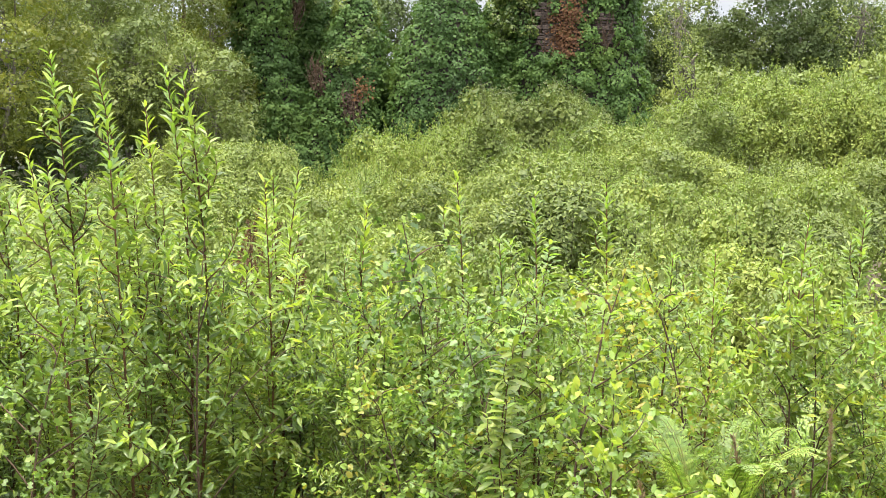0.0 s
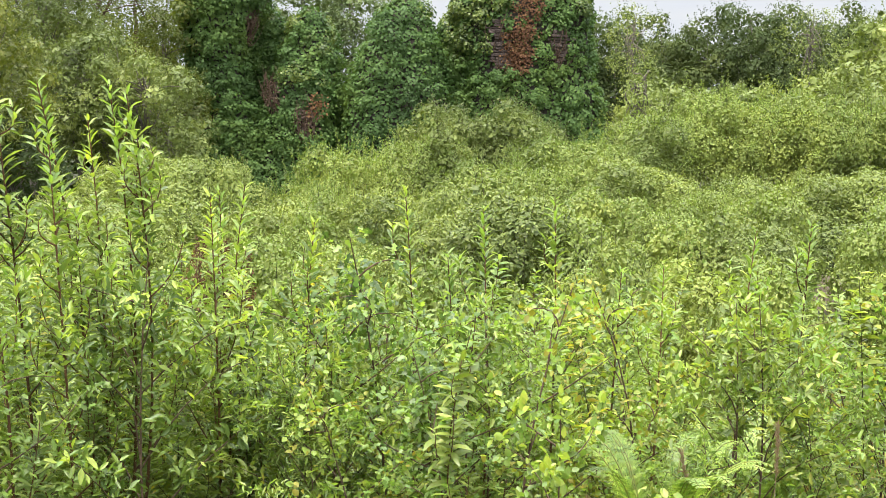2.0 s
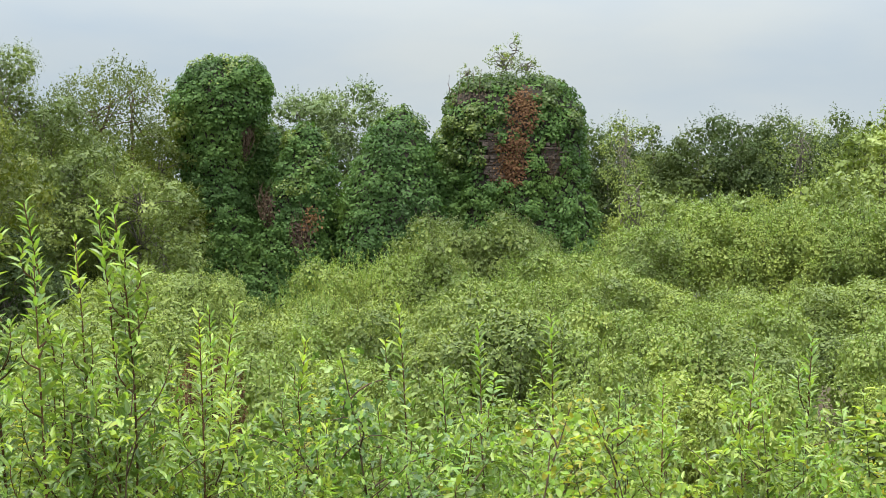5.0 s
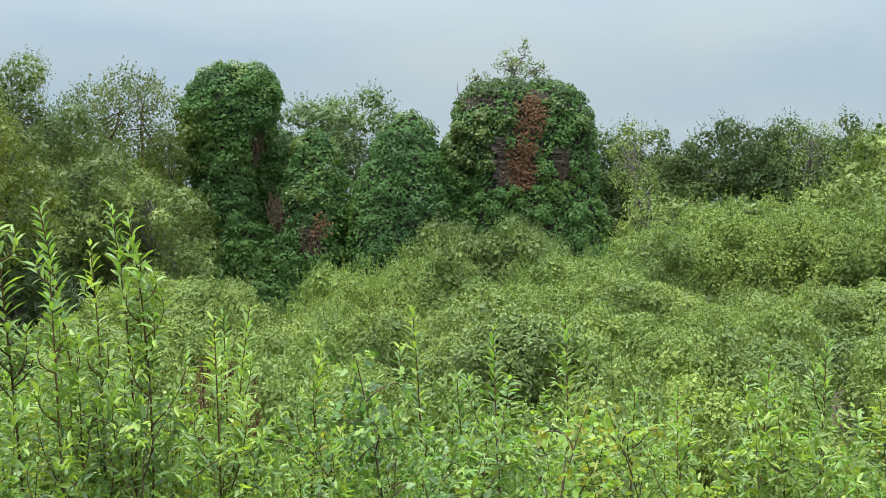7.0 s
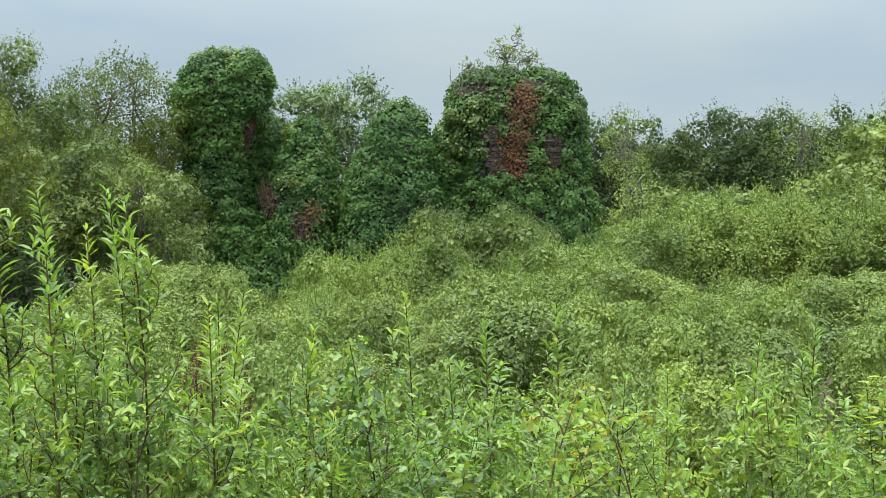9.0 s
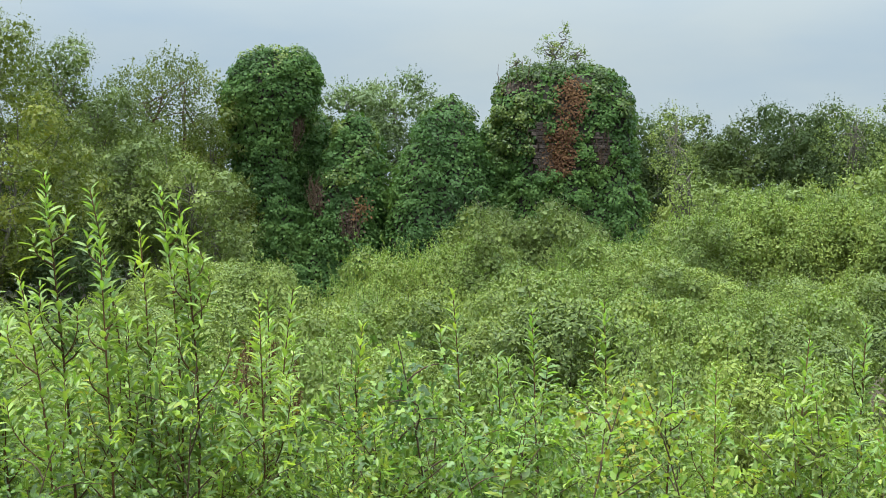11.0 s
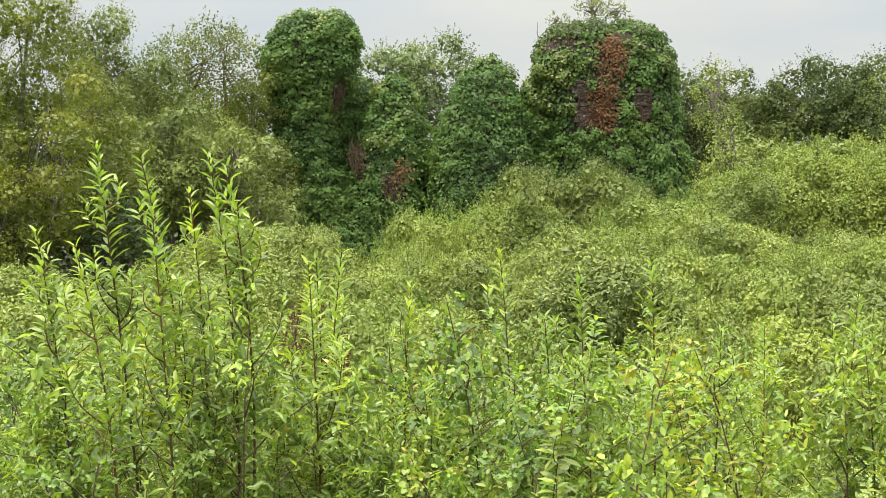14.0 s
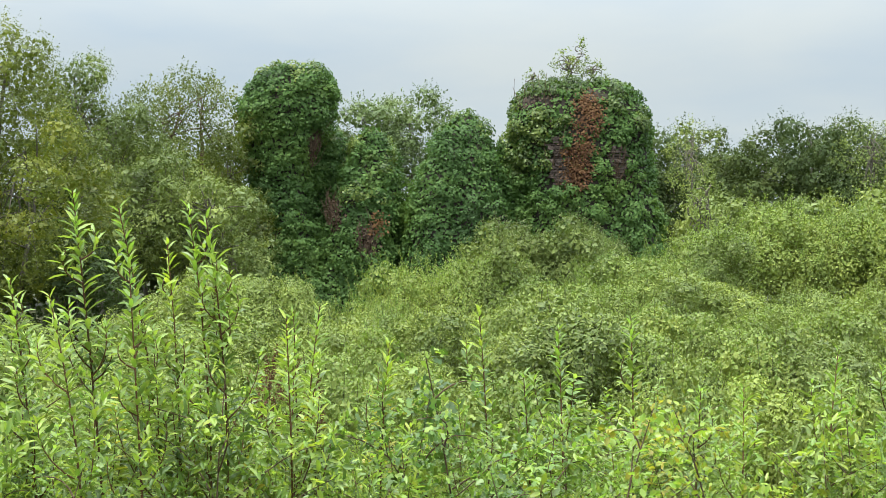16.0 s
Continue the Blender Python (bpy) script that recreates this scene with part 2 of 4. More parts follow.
def leaf_mesh(name, sets):
    """One mesh of many leaves. sets: tuples (outline, base, axis, normal, length, width)."""
    vs, tri, quad, base = [], [], [], 0
    for (shape, faces), P, A, N, L, W in sets:
        n = len(P)
        if not n:
            continue
        A = unit(A)
        S = unit(np.cross(A, N))
        U = np.cross(S, A)
        L = np.broadcast_to(L, n)[:, None, None]
        W = np.broadcast_to(W, n)[:, None, None]
        V = P[:, None] + shape[None, :, 0:1] * L * A[:, None] + shape[None, :, 1:2] * W * S[:, None] + shape[None, :, 2:3] * L * U[:, None]
        vs.append(V.reshape(-1, 3))
        first = base + np.arange(n) * len(shape)
        for f in faces:
            (tri if len(f) == 3 else quad).append(first[:, None] + np.array(f)[None])
        base += n * len(shape)
    faces = ([np.concatenate(tri)] if tri else []) + ([np.concatenate(quad)] if quad else [])
    return mesh_from(name, np.concatenate(vs), faces)


def tube_mesh(name, stems, sides=5):
    """Tapered round stems in one mesh. stems: (points (k, 3), radii (k,))."""
    vs, fs, base = [], [], 0
    ring = np.arange(sides)
    for pts, rad in stems:
        pts = np.asarray(pts, float)
        k = len(pts)
        d = unit(np.gradient(pts, axis=0))
        a = unit(np.cross(d, np.array([0.31, 0.95, 0.05])))
        b = np.cross(d, a)
        ang = ring / sides * 2 * np.pi
        V = pts[:, None] + np.asarray(rad)[:, None, None] * (np.cos(ang)[None, :, None] * a[:, None] + np.sin(ang)[None, :, None] * b[:, None])
        vs.append(V.reshape(-1, 3))
        i = np.arange(k - 1)[:, None] * sides + ring[None]
        j = np.arange(k - 1)[:, None] * sides + (ring[None] + 1) % sides
        fs.append(base + np.stack([i, j, j + sides, i + sides], -1).reshape(-1, 4))
        base += k * sides
    return mesh_from(name, np.concatenate(vs), [np.concatenate(fs)], True)


def part_mesh(name, me, material, parent, label="", kind=""):
    """One mesh object under a thing or a part."""
    if not me.materials:
        me.materials.append(material)
    ob = new(name, me)
    ob.parent = parent
    return tagged(ob, label, kind=kind)


def part(name, bm, material, parent, label=""):
    me = bpy.data.meshes.new(name)
    bm.to_mesh(me)
    bm.free()
    return part_mesh(name, me, material, parent, label)


def thing(name, m, label, category, group="", kind=""):
    ob = new(name)
    ob.matrix_basis = m
    ob.empty_display_size = 0.2
    return tagged(ob, label, category, group, kind)


def curve_points(a, b, bend, k=7):
    """A bowed line from a to b; bend: how far its middle is pushed aside."""
    t = np.linspace(0, 1, k)[:, None]
    return np.asarray(a) * (1 - t) + np.asarray(b) * t + np.asarray(bend) * (4 * t * (1 - t))


def along(pts, t):
    """Points and directions at the fractions t of a line."""
    s = t * (len(pts) - 1)
    i = np.clip(s.astype(int), 0, len(pts) - 2)
    f = (s - i)[:, None]
    return pts[i] * (1 - f) + pts[i + 1] * f, unit(pts[i + 1] - pts[i])


def step(v, a, b):
    t = np.clip((v - a) / (b - a), 0, 1)
    return t * t * (3 - 2 * t)


def ground_z(x, y):
    """Dips before the camera's bank, climbs to a low ridge that is higher to the right, and falls away behind it."""
    x, y = np.asarray(x, float), np.asarray(y, float)
    hill = (-0.15 + 1.05 * step(x, -2.2, 4.8)) * step(y, 7, 16) * (1 - step(y, 17, 27))
    far = 1 - step(y, 60, 140)
    low = (-0.3 * step(y, 3, 7.5) - 0.9 * step(y, 17, 30)) * far - 0.6 * (1 - far)
    low = low - 0.15 * step(y, 7.5, 10.5) * (1 - step(y, 18, 28))
    return hill + low + 0.05 * np.sin(x * 0.9 + 1) * np.sin(y * 0.7) * step(np.hypot(x, y), 1, 3)


def unbury(P, own, C, R, deep=0.80):
    """Which places lie outside every other lobe."""
    free = np.ones(len(P), bool)
    for a in range(0, len(P), 6000):
        b = slice(a, a + 6000)
        d = np.linalg.norm(P[b, None] - C[None], axis=-1) / R[None]
        d[np.arange(len(d)), own[b]] = 9
        free[b] = d.min(1) > deep
    return free


def leaf_cloud(rng, C, R, count, size, width, lift=0.35, ruffle=0.30, out=None, lean=0.0, droop=0.15, shell=(0.80, 1.06), flat=0.85, stick=0.35):
    """Leaves crowded on the outside of a cluster of lobes: each faces away from its lobe, so that a lobe is lit above and shaded below."""
    k = len(C)
    own = rng.choice(k, count, p=R ** 2 / (R ** 2).sum())
    d = rng.normal(0, 1, (count, 3))
    if out is not None:
        d = unit(d) + lean * out[own]
    d = unit(d)
    P = C[own] + d * (R[own] * rng.uniform(*shell, count))[:, None] * np.array([1, 1, flat])
    keep = unbury(P, own, C, R)
    P, d = P[keep], d[keep]
    n = len(P)
    t = rng.normal(0, 1, (n, 3))
    t -= d * (t * d).sum(1, keepdims=True)
    A = unit(t) + stick * d - np.array([0, 0, droop])
    N = d + np.array([0, 0, lift]) + rng.normal(0, ruffle, (n, 3))
    L = size * rng.uniform(0.6, 1.3, n)
    return P, A, N, L


# ---- ground ----
def build_ground():
    def axis(near, far_end, fine):
        a = np.arange(-near, near + 1e-6, fine)
        out_side = near * (far_end / near) ** (np.arange(1, 25) / 24)
        return np.concatenate([-out_side[::-1], a, out_side])
    xs, ys = axis(24, 1500, 0.5), axis(24, 1500, 0.5)
    ys = np.concatenate([ys[ys < 24], np.arange(24, 70, 1.0), 70 * (1500 / 70) ** (np.arange(0, 20) / 19)])
    X, Y = np.meshgrid(xs, ys)
    Z = ground_z(X, Y)
    V = np.stack([X, Y, Z], -1).reshape(-1, 3)
    nx = len(xs)
    i = (np.arange(len(ys) - 1)[:, None] * nx + np.arange(nx - 1)[None]).ravel()
    me = mesh_from("ground", V, [np.stack([i, i + 1, i + nx + 1, i + nx], -1)], True)
    me.materials.append(M_SOIL)
    tagged(new("ground", me), "dark soil with leaf litter under scrub", "ground", kind="structure")


build_ground()

# ---- the ruin ----
def lofted(rings, power=3.0, sides=40, rows=26, rough=0.10, seed=1):
    """A leaning, lumpy upright body. rings: (z, x, y, half width, half depth) from the foot up."""
    r = np.array(rings)
    z = np.linspace(r[0, 0], r[-1, 0], rows)
    cols = [np.interp(z, r[:, 0], r[:, k]) for k in range(1, 5)]
    a = np.arange(sides) / sides * 2 * np.pi
    c, s = np.cos(a), np.sin(a)
    cx, sy = np.sign(c) * np.abs(c) ** (2 / power), np.sign(s) * np.abs(s) ** (2 / power)
    V = np.stack([cols[0][:, None] + cols[2][:, None] * cx, cols[1][:, None] + cols[3][:, None] * sy, np.repeat(z[:, None], sides, 1)], -1)
    for i in range(rows):
        for j in range(sides):
            p = Vector(V[i, j]) * 0.7 + Vector((seed * 7.3, 0, 0))
            w = noise.noise(p) + 0.5 * noise.noise(p * 2.3)
            d = V[i, j] - (cols[0][i], cols[1][i], V[i, j, 2])
            V[i, j] += d / (np.linalg.norm(d) + 1e-6) * w * rough
    return V


def loft_mesh(name, V):
    rows, sides = V.shape[:2]
    i = (np.arange(rows - 1)[:, None] * sides + np.arange(sides)[None]).ravel()
    j = (np.arange(rows - 1)[:, None] * sides + (np.arange(sides)[None] + 1) % sides).ravel()
    quads = np.stack([i, j, j + sides, i + sides], -1)
    top = V[-1].mean(0)
    verts = np.concatenate([V.reshape(-1, 3), top[None]])
    last = (rows - 1) * sides
    tri = np.stack([last + np.arange(sides), last + (np.arange(sides) + 1) % sides, np.full(sides, len(verts) - 1)], -1)
    return mesh_from(name, verts, [tri, quads])


def scatter_on(V, count, rng):
    """Random places and outward normals over a lofted body, by area."""
    rows, sides = V.shape[:2]
    a = V[:-1]
    b = np.roll(V, -1, 1)[:-1]
    c = V[1:]
    n = np.cross(b - a, c - a)
    area = np.linalg.norm(n, axis=-1).ravel()
    pick = rng.choice(len(area), count, p=area / area.sum())
    u, v = rng.random((count, 1)), rng.random((count, 1))
    A, B, C = a.reshape(-1, 3)[pick], b.reshape(-1, 3)[pick], c.reshape(-1, 3)[pick]
    return A + u * (B - A) + v * (C - A), unit(n.reshape(-1, 3)[pick])


def in_patch(P, patches):
    """Which places lie in one of the patches (x, z, half width, half height, lean) of the front."""
    hit = np.zeros(len(P), bool)
    for x, z, w, h, lean in patches:
        dz = P[:, 2] - z
        wob = 0.25 * np.sin(P[:, 2] * 5.1 + x) + 0.2 * np.sin(P[:, 0] * 7.3)
        hit |= ((P[:, 0] - x - lean * dz) / w) ** 2 + (dz / h) ** 2 < 1 + wob
    return hit & (P[:, 1] < 39.2)


def ivy_sprays(P, N, rng, per=8, size=0.088, spread=0.10):
    """Overlapping, drooping sprays of leaves at places P with normals N."""
    n = len(P) * per
    c = np.repeat(P, per, 0)
    nn = np.repeat(N, per, 0)
    t = rng.normal(0, 1, (n, 3))
    t -= nn * (t * nn).sum(1, keepdims=True)
    base = c + t * spread + nn * rng.normal(0.02, 0.04, (n, 1))
    axis = 0.3 * nn + 0.6 * unit(t) + np.array([0, 0, -0.6]) + rng.normal(0, 0.2, (n, 3))
    normal = 0.95 * nn + np.array([0, 0, 0.40]) + rng.normal(0, 0.18, (n, 3))
    L = size * rng.uniform(0.65, 1.3, n)
    return (QUAD, base, axis, normal, L, L * 0.85)


# bare and dead patches of the front: x, z, half width, half height, lean
STONE_PATCH = [(3.52, 3.90, 0.25, 0.64, -0.1), (5.45, 3.82, 0.28, 0.42, 0.0)]
# Patches at x -2.10, -2.45 and 2.95 also put shade into dead leaves.
RED_PATCH = [(4.42, 5.10, 0.42, 1.00, 0.25), (4.15, 3.95, 0.36, 0.85, 0.1), (-2.10, 1.80, 0.12, 0.40, 0.1)]
DRY_PATCH = [(-4.00, 3.75, 0.36, 1.05, -0.1), (-3.55, 2.45, 0.30, 0.55, -0.3), (-2.45, 1.45, 0.30, 0.40, -0.2), (2.95, 5.85, 0.50, 0.18, 0.25)]


def build_ruin():
    rng = np.random.default_rng(21)
    # foot to crown of each stub of wall
    bodies = {
        "tower": [
            [(-1.6, -4.45, 39.5, 1.20, 1.3), (0.4, -4.75, 39.5, 1.10, 1.2), (2.3, -5.12, 39.5, 0.80, 1.1), (3.2, -5.22, 39.5, 0.80, 1.1), (4.1, -5.30, 39.5, 0.95, 1.15), (4.9, -5.18, 39.5, 1.18, 1.25), (5.57, -5.06, 39.5, 1.40, 1.35), (6.2, -4.98, 39.5, 1.34, 1.25), (6.65, -4.90, 39.5, 1.08, 1.0), (6.95, -4.85, 39.5, 0.55, 0.55)],
            [(-1.0, 4.75, 39.6, 2.25, 1.7), (1.8, 4.75, 39.6, 2.12, 1.65), (3.2, 4.62, 39.6, 2.00, 1.55), (4.6, 4.42, 39.6, 2.08, 1.55), (5.4, 4.30, 39.6, 2.10, 1.5), (6.0, 4.35, 39.6, 1.85, 1.35), (6.35, 4.40, 39.6, 1.45, 1.0), (6.5, 4.45, 39.6, 0.9, 0.6)],
        ],
        "wall_stub": [
            [(-1.6, -3.0, 39.2, 1.25, 1.1), (0.4, -2.85, 39.2, 1.20, 1.0), (2.3, -2.50, 39.2, 1.05, 0.95), (3.5, -2.37, 39.3, 0.80, 0.8), (4.5, -2.35, 39.3, 0.42, 0.45), (4.95, -2.35, 39.3, 0.18, 0.2)],
            [(-1.4, 0.50, 38.8, 1.80, 1.3), (1.7, 0.42, 38.8, 1.62, 1.25), (3.0, 0.50, 38.9, 1.40, 1.1), (4.1, 0.62, 39.0, 1.05, 0.95), (4.9, 0.66, 39.1, 0.68, 0.7), (5.25, 0.70, 39.1, 0.40, 0.4), (5.4, 0.70, 39.1, 0.2, 0.2)],
            [(-1.6, -3.75, 40.3, 0.9, 0.6), (3.0, -3.75, 40.3, 0.8, 0.55), (4.4, -3.75, 40.3, 0.6, 0.5), (4.9, -3.7, 40.3, 0.3, 0.3)],
            [(-1.0, 2.35, 39.5, 1.1, 0.9), (3.0, 2.35, 39.5, 0.85, 0.8), (4.4, 2.50, 39.5, 0.62, 0.6), (5.0, 2.60, 39.5, 0.3, 0.3)],
        ],
    }
    ruin = thing("stone_ruin", Matrix(), "roofless stone ruin smothered in dark green ivy", "ruin")
    seed = 0
    for name, group in bodies.items():
        for rings in group:
            seed += 1
            V = lofted(rings, seed=seed)
            part_mesh(name, loft_mesh(name, V), M_MORTAR, ruin, "dark weathered rubble masonry")
            # pillows of ivy stand off the wall and hang over one another
            big = name == "tower"
            top = rings[-1][0]
            P, N = scatter_on(V, 4200 if big else 3000, rng)
            P, N = P[P[:, 1] < 40.4], N[P[:, 1] < 40.4]
            bare = in_patch(P, STONE_PATCH) | in_patch(P, DRY_PATCH) & (rng.random(len(P)) < 0.93)
            red_keep = in_patch(P, RED_PATCH) & ~bare & (rng.random(len(P)) < 0.85)
            lobes = 900 if big else 620
            C, CN = scatter_on(V, lobes, rng)
            front = (C[:, 1] < 40.4) & ~in_patch(C, STONE_PATCH + RED_PATCH + DRY_PATCH)
            C, CN = C[front] + CN[front] * 0.02, CN[front]
            R = 0.10 + 0.26 * rng.random(len(C)) ** 2.2
            LP, LA, LN, LL = leaf_cloud(rng, C, R, 40000 if big else 27000, 0.088, 0.85, lift=0.35, ruffle=0.34, out=CN, lean=0.8, droop=0.9, shell=(0.55, 1.2), stick=0.5)
            spared = ~in_patch(LP, [(a, b, c * 0.9, d * 0.9, e) for a, b, c, d, e in STONE_PATCH + RED_PATCH + DRY_PATCH])
            LP, LA, LN, LL = LP[spared], LA[spared], LN[spared], LL[spared]
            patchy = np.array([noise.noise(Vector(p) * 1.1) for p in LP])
            # Pale leaves: sunlit crowns put into the colour, plus patches of lighter growth.
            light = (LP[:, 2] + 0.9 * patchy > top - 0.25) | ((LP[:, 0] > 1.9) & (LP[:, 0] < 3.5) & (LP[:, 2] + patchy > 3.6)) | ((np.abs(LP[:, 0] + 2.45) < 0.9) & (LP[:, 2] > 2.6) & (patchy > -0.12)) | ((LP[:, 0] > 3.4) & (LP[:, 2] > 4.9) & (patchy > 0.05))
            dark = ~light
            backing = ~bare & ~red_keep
            mass = thing("ivy", Matrix(), "dense dark green ivy hanging over the ruined wall", "ivy", "ivy on the ruin", "stuff")
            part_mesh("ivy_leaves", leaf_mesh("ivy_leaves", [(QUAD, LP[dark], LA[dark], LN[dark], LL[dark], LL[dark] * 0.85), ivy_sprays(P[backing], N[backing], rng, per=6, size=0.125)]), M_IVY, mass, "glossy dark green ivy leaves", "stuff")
            part_mesh("sunlit_leaves", leaf_mesh("sunlit_leaves", [(QUAD, LP[light], LA[light], LN[light], LL[light], LL[light] * 0.85)]), M_IVY_LIGHT, mass, "yellow-green leaves, the crowns coloured as sunlit", "stuff")
            # stems run up under the leaves and show in the bare places
            stems = []
            for p, q in zip(P[bare][:140], N[bare][:140]):
                a = p + q * 0.03 + np.array([0, 0, -0.45])
                stems.append((curve_points(a, p + q * rng.uniform(0.05, 0.25) + rng.normal(0, 0.16, 3) + np.array([0, 0, 0.4]), rng.normal(0, 0.08, 3), 5), np.linspace(0.016, 0.005, 5)))
            if stems:
                part_mesh("dead_brushwood", tube_mesh("dead_brushwood", stems, 4), M_BARK, mass, "bare brown creeper stems", "stuff")
            dry = in_patch(P, DRY_PATCH) & bare
            if dry.any():
                part_mesh("dry_leaves", leaf_mesh("dry_leaves", [ivy_sprays(P[dry] + N[dry] * 0.05, N[dry], rng, per=7, size=0.08)]), M_BROWN, mass, "withered brown leaves, standing also for shaded hollows", "stuff")
            if red_keep.any():
                part_mesh("red_leaves", leaf_mesh("red_leaves", [ivy_sprays(P[red_keep] + N[red_keep] * 0.12, N[red_keep], rng, per=22, size=0.075, spread=0.13)]), M_RED, mass, "dead rust-red hanging leaves", "stuff")
    # courses of stone that show through the ivy on the front of the taller stub
    shapes = []
    for k in range(5):
        bm = bmesh.new()
        bmesh.ops.create_cube(bm, size=1)
        for v in bm.verts:
            v.co += Vector(rng.uniform(-0.07, 0.07, 3))
        bmesh.ops.bevel(bm, geom=list(bm.edges), offset=0.06, segments=1, affect="EDGES")
        me = bpy.data.meshes.new("stone")
        bm.to_mesh(me)
        bm.free()
        me.materials.append(M_STONE)
        shapes.append(me)
    z = 2.95
    while z < 4.75:
        h = rng.uniform(0.06, 0.15)
        x = 2.75 + rng.uniform(0, 0.3)
        while x < 6.1:
            w = rng.uniform(0.12, 0.46)
            # follow the bowed front of the masonry
            f = abs((x + w / 2 - 4.4) / 2.15)
            y = 39.6 - 1.52 * max(0.05, 1 - f ** 3) ** (1 / 3)
            if f < 0.97 and in_patch(np.array([(x + w / 2, 38.2, z)]), [(a, b, c + 0.12, d + 0.10, e) for a, b, c, d, e in STONE_PATCH]).any():
                ob = part_mesh("stone", shapes[int(rng.integers(5))], M_STONE, ruin)
                ob.matrix_basis = pose(x + w / 2, y + rng.uniform(-0.05, 0.03), z + h / 2, 0, rng.uniform(-3, 3), rng.uniform(-4, 4)) @ Matrix.Diagonal((w - 0.02, 0.28, h - 0.015, 1))
            x += w
        z += h


build_ruin()


# ---- woody plants ----
def lobed_bush(name, rng, height, radius, lobes, count, size, width, material, label, young_mat, young, sprigs, reach=0.22, group="scrub thicket", under=0.30, lobe=(0.20, 0.36)):
    """A rounded bush: lobes of leafy twigs heaped to an uneven dome, with feathery shoots standing out of it."""
    i = np.arange(lobes) + 0.5
    az = i * 2.39996 + rng.normal(0, 0.35, lobes)
    se = np.clip(under - 0.5 + (1.5 - under) * (i / lobes) + rng.normal(0, 0.08, lobes), -0.4, 1.0)
    ce = np.sqrt(1 - se ** 2)
    R = rng.uniform(*lobe, lobes) * radius
    ph = rng.random(2) * 6
    bulge = 0.92 + 0.10 * np.sin(2 * az + ph[0]) + 0.08 * np.sin(5 * az + 3 * se + ph[1]) + rng.normal(0, 0.10, lobes)
    C = np.stack([np.cos(az) * ce * (radius - R) * bulge, np.sin(az) * ce * (radius - R) * bulge, height * 0.45 + se * (height * 0.55 - R) * bulge], -1)
    out_ = np.stack([np.cos(az) * ce, np.sin(az) * ce, se], -1)
    P, A, N, L = leaf_cloud(rng, C, R, count, size, width, out=out_, lean=0.45, lift=0.22, ruffle=0.36, shell=(0.70, 1.20), stick=0.6, droop=0.0)
    IP, IA, IN, IL = leaf_cloud(rng, C, R * 0.84, count // 4, size * 1.6, 0.75, out=out_, lean=0.3, ruffle=0.35, shell=(0.7, 0.98))
    stems = [(curve_points((c[0] * 0.2, c[1] * 0.2, -0.2), c, (c[0] * 0.1, c[1] * 0.1, 0), 5), np.linspace(0.012, 0.004, 5)) for c in C[:14]]
    tops = np.flatnonzero(out_[:, 2] > -0.1)
    SB, SA, SN, SL = [], [], [], []
    for k in range(sprigs):
        j = int(rng.choice(tops))
        way = unit(np.array([0, 0, 0.75]) + 0.7 * out_[j] + rng.normal(0, 0.22, 3))
        a = C[j] + unit(0.6 * way + 0.8 * out_[j] + rng.normal(0, 0.5, 3)) * R[j] * 0.85
        ln = reach * rng.uniform(0.4, 1.2)
        stems.append((np.array([a - way * 0.1, a + way * ln * 0.5, a + way * ln]), np.array([0.003, 0.002, 0.001])))
        m = max(9, int(ln / 0.011))
        f = rng.random((m, 1)) ** 0.8
        SB.append(a + way * ln * f + rng.normal(0, 0.010, (m, 3)))
        r = unit(rng.normal(0, 1, (m, 3)))
        SA.append(r + 0.7 * way)
        SN.append(way * 0.7 - 0.4 * r + rng.normal(0, 0.3, (m, 3)) + np.array([0, 0, 0.3]))
        SL.append(size * rng.uniform(0.6, 1.2, m) * (1.15 - 0.5 * f[:, 0]))
    ob = thing(name, Matrix(), label, "bush", group)
    part_mesh("brushwood", tube_mesh("brushwood", stems, 4), M_GREEN_STEM, ob, "thin upright stems", "stuff")
    y = rng.random(len(P)) < young * step(P[:, 2], 0.55 * height, 1.0 * height)
    sets = [(QUAD, P[y], A[y], N[y], L[y], L[y] * width)]
    if sprigs:
        SB, SA, SN, SL = (np.concatenate(v) for v in (SB, SA, SN, SL))
        sets.append((QUAD, SB, SA, SN, SL, SL * width))
    part_mesh("young_foliage", leaf_mesh("young_foliage", sets), young_mat, ob, "paler young leaves", "stuff")
    y = ~y
    part_mesh("foliage", leaf_mesh("foliage", [(QUAD, P[y], A[y], N[y], L[y], L[y] * width), (QUAD, IP, IA, IN, IL, IL * 0.8)]), material, ob, "", "stuff")
    return ob


